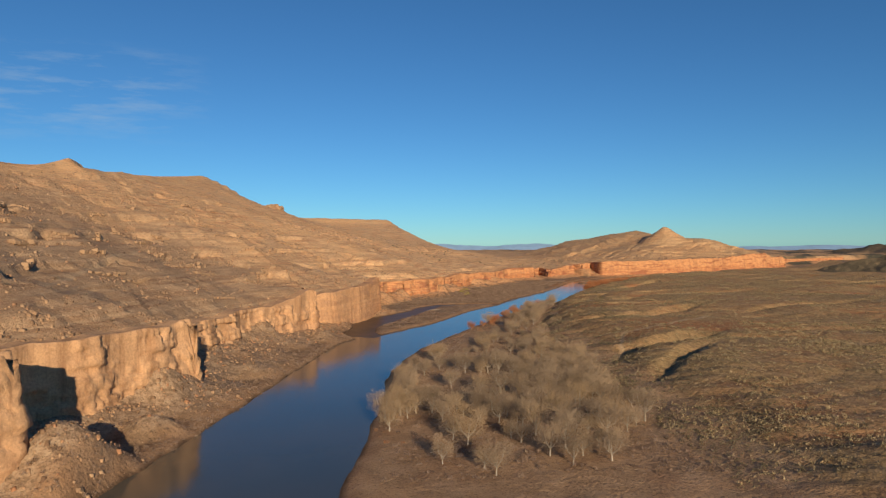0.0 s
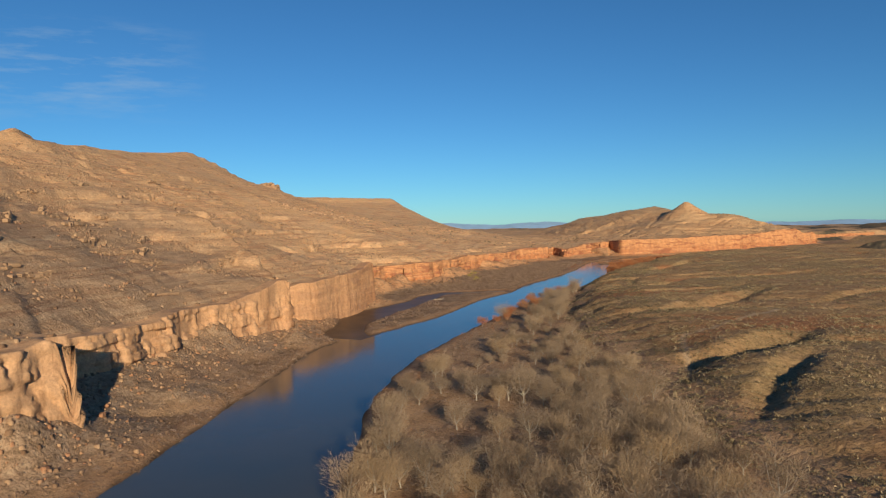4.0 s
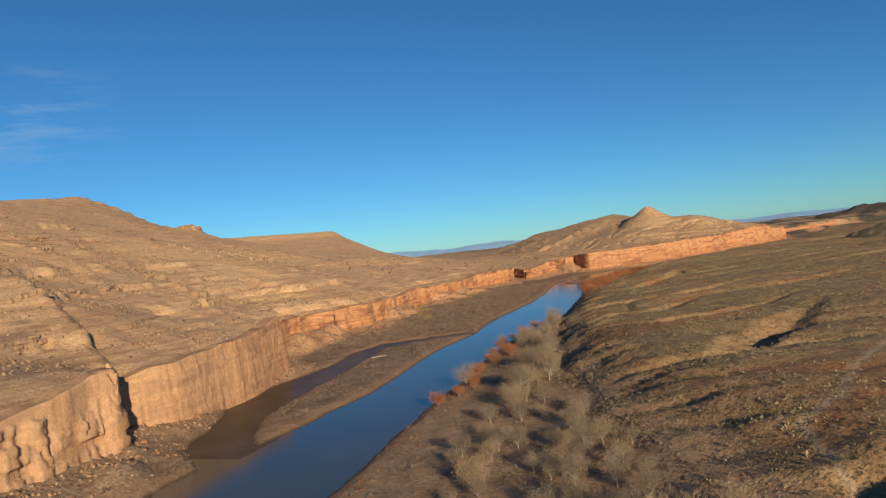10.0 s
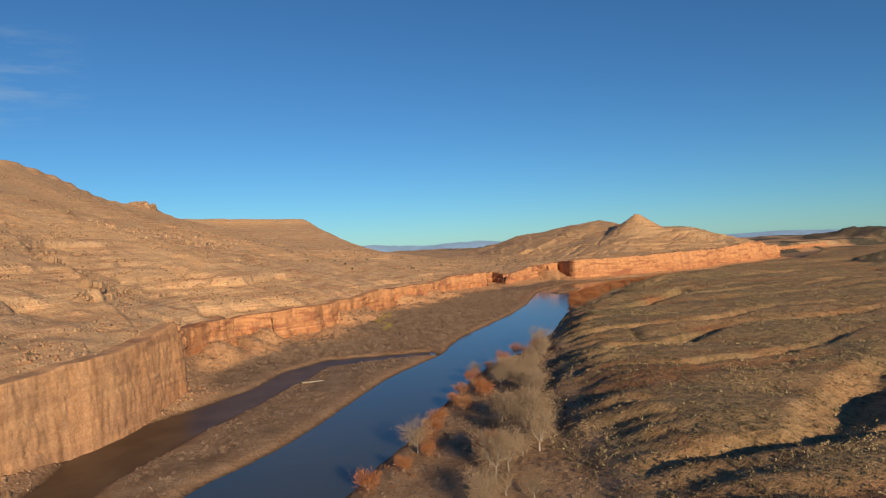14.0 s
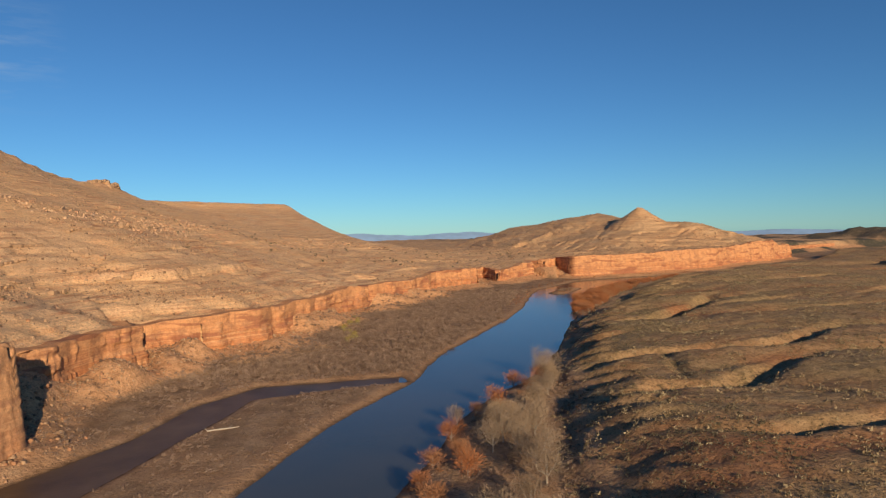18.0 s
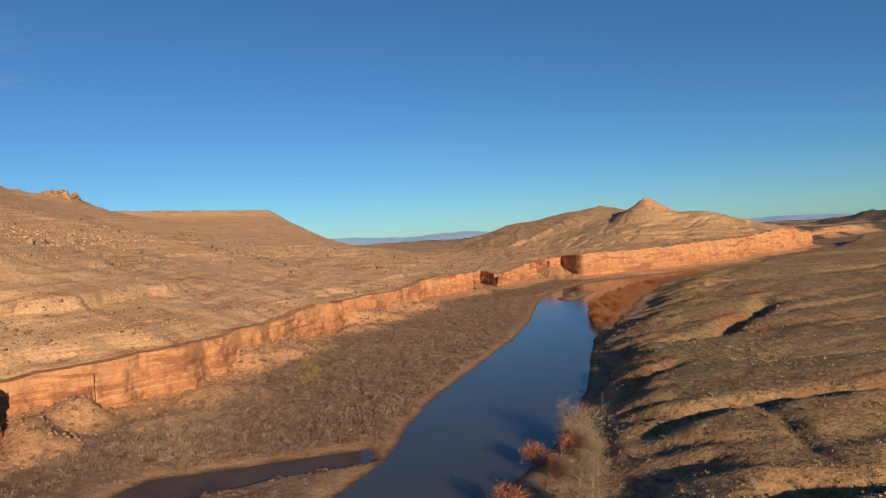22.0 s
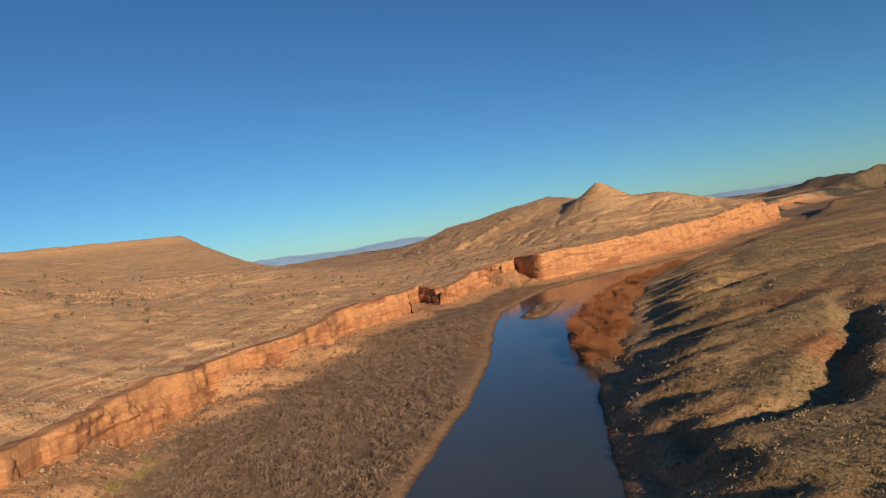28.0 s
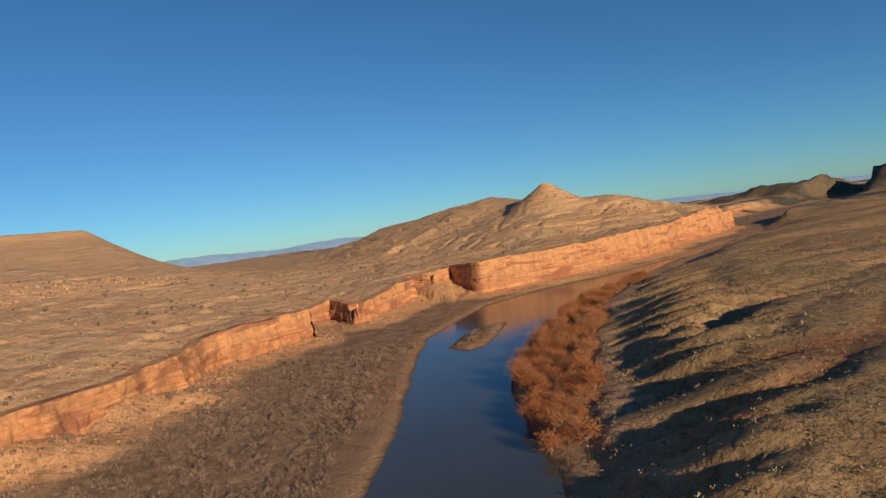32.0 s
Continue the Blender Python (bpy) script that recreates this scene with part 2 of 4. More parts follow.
def spread_value(x, y, line, col):
    """A column of a polyline carried smoothly over the plan."""
    top, weight = 0.0, 0.0
    for a, b in zip(line[:-1], line[1:]):
        m = [float(v) for v in (a + b) / 2]
        q = (x - m[0]) ** 2 + (y - m[1]) ** 2 + 900.0
        w = float(np.hypot(b[0] - a[0], b[1] - a[1])) / (q * np.sqrt(q))
        top, weight = top + w * m[col], weight + w
    return top / weight


UPLAND = [(a, b) for a, b, _, _ in CLIFF_LINE] + [(9000, 3300), (9000, 9000), (-9000, 9000), (-9000, -9000), (-300, -9000)]
MESA = [(a, b) for a, b, _ in RIM] + [(-900, 9000), (-9000, 9000), (-9000, -9000), (-680, -9000)]
RIVER_RING = [tuple(p) for p in soften(SHORE_W, 30)] + [tuple(p) for p in soften(SHORE_E, 30)[::-1]]


def terrain(x, y):
    """Height of the ground, and masks of what it is made of."""
    x, y = np.asarray(x, np.float32), np.asarray(y, np.float32)
    wob = fbm(x, y, 40, 3, 3) * 3.0
    river = inside(x, y, RIVER_RING) + wob * 0.6
    side = inside(x, y, CHANNEL) + wob * 0.4
    bar = inside(x, y, SANDBAR) + wob * 0.5
    water = np.maximum(river, side)
    water = np.minimum(water, -bar)
    dist = -water                                   # metres from the water
    d, (top, foot) = nearest(x, y, CLIFF_LINE)
    d = np.abs(d) * np.where(inside(x, y, UPLAND) > 0, 1, -1)
    top = top + (spread_value(x, y, CLIFF_LINE, 2) - top) * smooth(d, 3, 30)
    top = top + 2.5 * perlin(x / 60, y / 60, 14) + 1.5 * perlin(x / 17, y / 17, 15)
    west = d > 0
    # low ground beside the river, below the cliffs
    flat = np.clip(dist, -6, 400)
    low = np.where(flat < 0, flat * 0.35, 1.5 * smooth(flat, 0, 6) + 0.018 * np.clip(flat, 0, 150)) + 0.25
    low = low + smooth(dist, 4, 30) * (0.5 * fbm(x, y, 22, 3, 5))
    e_side, _ = nearest(x, y, SHORE_E)
    east = e_side < 0
    # talus at the foot of the cliffs
    sheer = smooth(np.abs(y - 820), 90, 130) * (1 - 0.6 * smooth(x, 440, 520)) * (1 - 0.35 * smooth(y, 1080, 1200)) * (1 - 0.9 * smooth(y, 1470, 1530))
    foot = foot + (top - foot) * 0.85 * smooth(fbm(x, y, 80, 2, 9), -0.05, 0.5) * sheer
    reach = 20 + 2.0 * np.clip(foot - 2, 0, 40) + 8 * fbm(x, y, 40, 2, 8)
    reach = reach * (0.5 + 0.5 * smooth(y, 300, 380))
    talus = np.clip(1 + d / np.maximum(reach, 12), 0, 1) ** 1.2
    rough = fbm(x, y, 9, 3, 12)
    low_w = low + np.where(east, 0, np.maximum(foot - low, 0) * talus + talus * (rough * 1.3 + 0.8 * fbm(x, y, 5.5, 2, 13))) * smooth(dist, 0, 8)
    # rolling hills on the east bank, cut by gullies that run down to the river
    fd, (steep,) = nearest(x, y, FOOT)
    de = -fd + 7 * fbm(x, y, 55, 2, 35)
    wx, wy = x + 20 * perlin(x / 150, y / 150, 31), y + 16 * perlin(x / 120, y / 120, 32)
    vale = 1 - np.abs(perlin(wx / 330, wy / 105, 44)) * 2.2
    rill = 1 - np.abs(perlin(wx / 120, wy / 38, 45)) * 2.4
    rill2 = 1 - np.abs(perlin(wx / 45, wy / 24, 46)) * 2.4
    cut = np.clip(vale, 0, 1) ** 1.8 * 3.5 + np.clip(rill, 0, 1) ** 3 * 1.1 + np.clip(rill2, 0, 1) ** 3 * 0.4
    near_nose = smooth(y, 1180, 1270) * (1 - smooth(y, 1520, 1640))
    ramp_in = 95 - 62 * steep + 44 * near_nose
    rise = smooth(de, -4, ramp_in)
    amp = 15 + 9 * steep + 7 * smooth(x, 450, 1300) + 4 * near_nose * (1 - smooth(de, 120, 260))
    roll = 0.66 + 0.26 * perlin(wx / 420, wy / 260, 47) + 0.12 * perlin(wx / 140, wy / 110, 48)
    along, across = 0.5 * x + 0.85 * y, 0.85 * x - 0.5 * y
    spur = np.clip(1 - np.abs(perlin(along / 19, across / 130, 49)) * 2.2, 0, 1) * (4.5 + 3.0 * near_nose) * steep * np.sin(np.pi * np.clip(de / (ramp_in * 1.3), 0, 1))
    gash, floor = np.zeros(x.shape, x.dtype), np.zeros(x.shape, x.dtype)
    for line in GULLIES:
        ends = np.array(line)
        w = (x > ends[:, 0].min() - 30) & (x < ends[:, 0].max() + 30) & (y > ends[:, 1].min() - 30) & (y < ends[:, 1].max() + 30)
        gd, (deep, half) = nearest(x[w], y[w], line)
        gd = np.abs(gd + 2.2 * perlin(x[w] / 16, y[w] / 16, 50)) / (half * 1.15)
        gash[w] = np.maximum(gash[w], deep * np.clip(1 - gd, 0, 1) ** 0.8)
        floor[w] = np.maximum(floor[w], np.clip(1.5 - gd, 0, 1) * smooth(deep, 0.5, 3))
    hills = rise * (amp * roll) + 3.5 * steep * smooth(de, -3, 7) - smooth(de, 0, 60) * cut * (0.55 + 0.45 * smooth(de, 20, 120)) - spur
    hills = hills + rise * (0.3 * fbm(x, y, 24, 3, 52) + 0.35 * fbm(x, y, 6, 2, 53)) - gash * smooth(rise, 0.1, 0.7)
    hills = np.where(de > -4, np.maximum(hills, 0.4 * rise), 0) + 0.004 * np.clip(de - 300, 0, 3000)
    gully = np.clip(np.clip(vale, 0, 1) ** 6 + 0.7 * np.clip(rill, 0, 1) ** 5, 0, 1)
    gully = gully * smooth(perlin(x / 110, y / 110, 54), -0.1, 0.4)
    gully = np.clip(np.maximum(gully, 1.3 * np.exp(-((x - 376) ** 2 + (y - 1182) ** 2) / 260)), 0, 1)
    sd2, (sz2,) = nearest(x, y, SPUR)
    spur_hill = sz2 - 0.42 * np.abs(sd2) + 6 * fbm(x, y, 90, 4, 62) - 7 * ridged(x, y, 70, 3, 63)
    hills = np.maximum(hills, spur_hill * (x > 880) - 99 * (x <= 880))
    dd, (dz,) = nearest(x, y, DARK)
    dark = dz - 0.26 * np.abs(dd) + 10 * fbm(x, y, 160, 4, 60) - 16 * ridged(x, y, 130, 3, 61) + 12
    low_e = np.maximum(low + hills, dark)
    lowland = np.where(east, low_e, low_w)
    # slopes above the cliffs up to the mesa
    rd, (rim,) = nearest(x, y, RIM)
    rd = np.abs(rd) * np.where(inside(x, y, MESA) > 0, 1, -1)
    over = rd > 0
    ar = np.abs(rd)
    r = np.clip(d, 0, None) / (np.clip(d, 0, None) + ar + 1e-6)
    r = np.where(over, 1.0, r)
    bend = 0.78 + 0.22 * smooth(y, 540, 780) + 0.28 * smooth(y, 1300, 1560) + 0.75 * smooth(y, 1600, 1900) + 0.65 * smooth(y, 2080, 2750)
    warp = fbm(x, y, 170, 3, 70) * (10 - 6 * smooth(y, 1100, 1500)) + fbm(x, y, 40, 3, 71) * (1.2 - 0.9 * smooth(y, 1100, 1500))
    body = np.sin(np.pi * np.clip(r, 0, 1)) ** 0.7
    up = top + (rim - top) * r ** bend
    draws = ridged(x + 30 * perlin(x / 80, y / 80, 81), y * 0.55, 70, 3, 80)
    up = up + body * (0.6 * warp - (6 - 4.5 * smooth(y, 950, 1300)) * smooth(draws, 0.62, 1.0))
    # the fault steps
    for line in SCARPS:
        sd, (sz,) = nearest(x, y, line)
        sd = sd + 2.5 * perlin(x / 14, y / 14, 88)
        up = up + sz * smooth(sd, -2, 3) * np.exp(-np.clip(sd, 0, 400) / 45)
    # hard beds stand out as ledges
    tilt = 0.25 * perlin(x / 400, y / 400, 90) + 0.05 * perlin(x / 45, y / 45, 92) + 0.035 * perlin(x / 12, y / 12, 93)
    ledge = 0.0
    for span, share, seed, wide in ((24.0, 0.5, 91, 0.035), (8.0, 0.42, 94, 0.07)):
        bed = up / span + tilt * 20 / span
        frac = bed - np.floor(bed)
        stepz = (np.floor(bed) + smooth(frac, 0.5 - wide, 0.5 + wide) * 0.6 + frac * 0.4 - tilt * 20 / span) * span
        hard = smooth(perlin(x / 150, y / 110, seed) + 0.5 * perlin(x / 40, y / 40, seed + 5), -0.25, 0.35) * smooth(d, 8, 40) * (1 - 0.65 * smooth(y, 1150, 1500))
        up = up + (stepz - up) * share * hard * np.where(over, 0, 1)
        ledge = np.maximum(ledge, np.exp(-((frac - 0.53) / (wide * 1.6)) ** 2) * hard)
    knob = 12 * np.exp(-((x + 552) ** 2 + (y - 1005) ** 2) / 900)
    blocks = 11 * smooth(perlin(x / 34, y / 30, 96), -0.25, 0.1) * np.exp(-((y - 2310) / 60) ** 2)
    up = np.where(over, rim + blocks + 2.5 * fbm(x, y, 120, 3, 95) - 0.01 * ar, up - 7.5 * smooth(r, 0.85, 0.96) * smooth(ar, 2, 7 + 45 * smooth(y, 2350, 2700))) + knob
    up = up + smooth(d, 2, 20) * (0.6 * fbm(x, y, 14, 4, 97, 0.7) * (0.5 + 0.8 * smooth(fbm(x, y, 60, 2, 89), -0.2, 0.5)) + 1.5 * np.maximum(rough, 0) * (0.15 + ledge))
    # the hill that carries the butte
    hd, (hz,) = nearest(x, y, HILL)
    ah = np.abs(hd)
    cone = np.sqrt((x - 842) ** 2 + (y - 2300) ** 2)
    hill = hz - 0.235 * ah + 4 * fbm(x, y, 110, 4, 101) - 4 * smooth(ridged(x, y, 70, 3, 104), 0.55, 1) * smooth(ah, 10, 90)
    hill = np.maximum(hill, np.minimum(149 + 0.5 * perlin(x / 9, y / 9, 108), 154 - 0.62 * cone) - 2.5 * ridged(x, y, 30, 2, 107) * smooth(cone, 6, 40))
    hill = hill + 11 * smooth(hill, 70, 86) * (1 - smooth(hill, 94, 114)) * smooth(x - 0.55 * (2300 - y), 790, 880) * (1 - smooth(x, 940, 1040))
    tier = hill / 13 + 0.5 * perlin(x / 90, y / 90, 109)
    hill = hill + (np.floor(tier) + smooth(tier - np.floor(tier), 0.38, 0.62) - tier) * 13 * 0.2 * smooth(perlin(x / 130, y / 110, 110), -0.2, 0.3) * smooth(hill, 45, 60) * (1 - smooth(hill, 118, 128))
    plain = top + 0.002 * np.clip(d, 0, 1400) + 5 * fbm(x, y, 170, 4, 99) * smooth(d, 5, 90) + 0.9 * fbm(x, y, 12, 3, 97) * smooth(d, 3, 20)
    k = smooth(x + 0.3 * (y - 1800), 215, 560)
    up = up * (1 - k) + plain * k
    up = np.maximum(up, np.where(d > 4, hill, -99) * np.where(x > 150, 1, 0))
    up = np.maximum(up, np.where(x > 1500, dark, -99))
    far = smooth(y, 3300, 4600) * 6
    edge = smooth(d, 0.5, 7.5 + 14 * smooth(x, 1225, 1400))
    z = lowland * (1 - edge) + (up + far * k) * edge
    path = np.minimum(np.abs(nearest(x, y, TRAILS[0])[0]), np.abs(nearest(x, y, TRAILS[1])[0]))
    masks = dict(trail=1 - smooth(path + fbm(x, y, 12, 2, 98), 0.8, 2.6), foot=de, dist=dist, cliff=d, east=east, ledge=ledge * edge, gully=gully * rise, vale=np.clip(np.clip(vale, 0, 1) ** 8 * 0.6 + np.clip(rill, 0, 1) ** 8 * 0.5 + floor, 0, 1) * rise, spur=smooth(spur_hill, 4, 12) * (x > 880) * east, grove=inside(x, y, GROVE), talus=talus * (d < 0), rise=rise, dark=smooth(dark - np.where(d > 0, plain, low + hills), -4, 8) * (x > 1500), over=over, hill=k)
    return z, masks


# ---- material helpers ----
def material(name):
    m = bpy.data.materials.new(name)
    m.use_nodes = True
    return m, m.node_tree.nodes, m.node_tree.links, m.node_tree.nodes["Principled BSDF"]


def place(n, l, scale=(1, 1, 1)):
    g = n.new("ShaderNodeNewGeometry")
    mp = n.new("ShaderNodeMapping")
    mp.inputs["Scale"].default_value = scale
    l.new(g.outputs["Position"], mp.inputs["Vector"])
    return mp.outputs[0]


def grain(n, l, vec, scale, detail=4.0, rough=0.55):
    t = n.new("ShaderNodeTexNoise")
    t.inputs["Scale"].default_value, t.inputs["Detail"].default_value, t.inputs["Roughness"].default_value = scale, detail, rough
    l.new(vec, t.inputs["Vector"])
    return t.outputs["Fac"]


def ramp(n, l, fac, stops):
    r = n.new("ShaderNodeValToRGB")
    while len(r.color_ramp.elements) < len(stops):
        r.color_ramp.elements.new(0.5)
    for e, (p, c) in zip(r.color_ramp.elements, stops):
        e.position, e.color = p, (*c, 1) if len(c) == 3 else c
    l.new(fac, r.inputs[0])
    return r.outputs[0]


def mix(n, l, fac, a, b, how="MIX"):
    m = n.new("ShaderNodeMix")
    m.data_type, m.blend_type = "RGBA", how
    for sock, v in ((m.inputs[0], fac), (m.inputs[6], a), (m.inputs[7], b)):
        if isinstance(v, (int, float)):
            sock.default_value = v
        elif isinstance(v, tuple):
            sock.default_value = (*v, 1)
        else:
            l.new(v, sock)
    return m.outputs[2]


def math_node(n, l, op, a, b):
    m = n.new("ShaderNodeMath")
    m.operation = op
    for sock, v in zip(m.inputs, (a, b)):
        if isinstance(v, (int, float)):
            sock.default_value = v
        else:
            l.new(v, sock)
    return m.outputs[0]


def attr(n, name):
    a = n.new("ShaderNodeAttribute")
    a.attribute_name = name
    return a.outputs["Fac"]


def bump(n, l, p, h, strength=0.5, distance=0.5):
    b = n.new("ShaderNodeBump")
    b.inputs["Strength"].default_value, b.inputs["Distance"].default_value = strength, distance
    l.new(h, b.inputs["Height"])
    l.new(b.outputs[0], p.inputs["Normal"])


def ground_material():
    m, n, l, p = material("desert_ground")
    v = place(n, l)
    vz = place(n, l, (0.25, 0.25, 3.0))
    big, mid, fine, speck = grain(n, l, v, 0.012, 5), grain(n, l, v, 0.07, 5, 0.6), grain(n, l, v, 0.5, 5, 0.65), grain(n, l, v, 1.1, 3, 0.6)
    strata = grain(n, l, vz, 0.06, 3, 0.6)
    slope = ramp(n, l, strata, [(0.30, (0.366, 0.207, 0.116)), (0.43, (0.537, 0.354, 0.207)), (0.52, (0.439, 0.305, 0.183)), (0.60, (0.525, 0.305, 0.171)), (0.72, (0.586, 0.427, 0.281))])
    slope = mix(n, l, ramp(n, l, mid, [(0.35, (0, 0, 0)), (0.7, (0.7, 0.7, 0.7))]), slope, (0.50, 0.345, 0.205))
    slope = mix(n, l, ramp(n, l, big, [(0.5, (0, 0, 0)), (0.60, (0.8, 0.8, 0.8))]), slope, (0.44, 0.315, 0.205))
    patchy = grain(n, l, v, 0.22, 4, 0.7)
    thin_beds = grain(n, l, place(n, l, (0.012, 0.012, 0.55)), 1.0, 3, 0.65)
    bare = ramp(n, l, grain(n, l, v, 0.009, 4, 0.6), [(0.44, (0.15, 0.15, 0.15)), (0.58, (1, 1, 1))])
    slope = mix(n, l, math_node(n, l, "MULTIPLY", ramp(n, l, thin_beds, [(0.53, (0, 0, 0)), (0.60, (0.75, 0.75, 0.75))]), bare), slope, (0.33, 0.165, 0.09))
    slope = mix(n, l, math_node(n, l, "MULTIPLY", ramp(n, l, thin_beds, [(0.38, (0.85, 0.85, 0.85)), (0.44, (0, 0, 0))]), bare), slope, (0.64, 0.45, 0.27))
    slope = mix(n, l, 1.0, slope, (1.32, 1.19, 1.05), "MULTIPLY")
    shale = ramp(n, l, thin_beds, [(0.36, (0.40, 0.28, 0.18)), (0.48, (0.30, 0.20, 0.125)), (0.58, (0.29, 0.185, 0.115)), (0.66, (0.22, 0.135, 0.085))])
    slope = mix(n, l, math_node(n, l, "MULTIPLY", attr(n, "shale"), 0.85), slope, shale)
    slope = mix(n, l, ramp(n, l, patchy, [(0.52, (0, 0, 0)), (0.64, (0.6, 0.6, 0.6))]), slope, (0.37, 0.225, 0.125))
    slope = mix(n, l, ramp(n, l, patchy, [(0.36, (0.6, 0.6, 0.6)), (0.46, (0, 0, 0))]), slope, (0.52, 0.36, 0.22))
    plain = ramp(n, l, mid, [(0.30, (0.28, 0.16, 0.085)), (0.5, (0.36, 0.235, 0.13)), (0.7, (0.42, 0.295, 0.165))])
    plain = mix(n, l, ramp(n, l, big, [(0.42, (0, 0, 0)), (0.62, (0.8, 0.8, 0.8))]), plain, (0.30, 0.23, 0.125))
    plain = mix(n, l, ramp(n, l, patchy, [(0.50, (0, 0, 0)), (0.60, (0.7, 0.7, 0.7))]), plain, (0.20, 0.14, 0.075))
    plain = mix(n, l, ramp(n, l, patchy, [(0.36, (0.7, 0.7, 0.7)), (0.45, (0, 0, 0))]), plain, (0.43, 0.30, 0.17))
    red = ramp(n, l, fine, [(0.3, (0.24, 0.10, 0.05)), (0.7, (0.38, 0.18, 0.09))])
    plain = mix(n, l, math_node(n, l, "MULTIPLY", attr(n, "gully"), 0.75), plain, red)
    plain = mix(n, l, 1.0, plain, (1.02, 0.95, 0.87), "MULTIPLY")
    col = mix(n, l, attr(n, "east"), slope, plain)
    sand = ramp(n, l, mid, [(0.3, (0.27, 0.155, 0.085)), (0.6, (0.38, 0.235, 0.135)), (0.8, (0.45, 0.30, 0.18))])
    flat = ramp(n, l, mid, [(0.3, (0.19, 0.115, 0.066)), (0.5, (0.29, 0.185, 0.108)), (0.7, (0.40, 0.265, 0.16))])
    scree = ramp(n, l, patchy, [(0.34, (0.58, 0.33, 0.175)), (0.5, (0.52, 0.28, 0.14)), (0.62, (0.38, 0.20, 0.10))])
    scree = mix(n, l, attr(n, "shale"), scree, ramp(n, l, patchy, [(0.36, (0.40, 0.29, 0.19)), (0.5, (0.33, 0.225, 0.145)), (0.62, (0.20, 0.135, 0.085))]))
    col = mix(n, l, attr(n, "talus"), col, scree)
    col = mix(n, l, attr(n, "wood"), col, ramp(n, l, mid, [(0.46, (0.075, 0.07, 0.05)), (0.62, (0.12, 0.10, 0.068)), (0.74, (0.30, 0.20, 0.125))]))
    col = mix(n, l, attr(n, "flat"), col, flat)
    col = mix(n, l, attr(n, "sand"), col, sand)
    pale = ramp(n, l, fine, [(0.3, (0.36, 0.22, 0.13)), (0.7, (0.52, 0.38, 0.25))])
    col = mix(n, l, attr(n, "ledge"), col, pale)
    col = mix(n, l, math_node(n, l, "MULTIPLY", attr(n, "trail"), 0.7), col, (0.46, 0.34, 0.22))
    col = mix(n, l, attr(n, "wet"), col, (0.10, 0.062, 0.036))
    col = mix(n, l, 0.55, col, ramp(n, l, fine, [(0.25, (0.55, 0.55, 0.55)), (0.5, (1, 1, 1)), (0.75, (1.25, 1.22, 1.18))]), "MULTIPLY")
    dots = ramp(n, l, speck, [(0.34, (1.25, 1.22, 1.15)), (0.45, (1, 1, 1)), (0.58, (1, 1, 1)), (0.67, (0.38, 0.39, 0.34))])
    col = mix(n, l, 0.8, col, dots, "MULTIPLY")
    l.new(col, p.inputs["Base Color"])
    p.inputs["Roughness"].default_value = 0.95
    p.inputs["Specular IOR Level"].default_value = 0.15
    bump(n, l, p, mix(n, l, 0.6, patchy, fine), 0.85, 2.0)
    return m


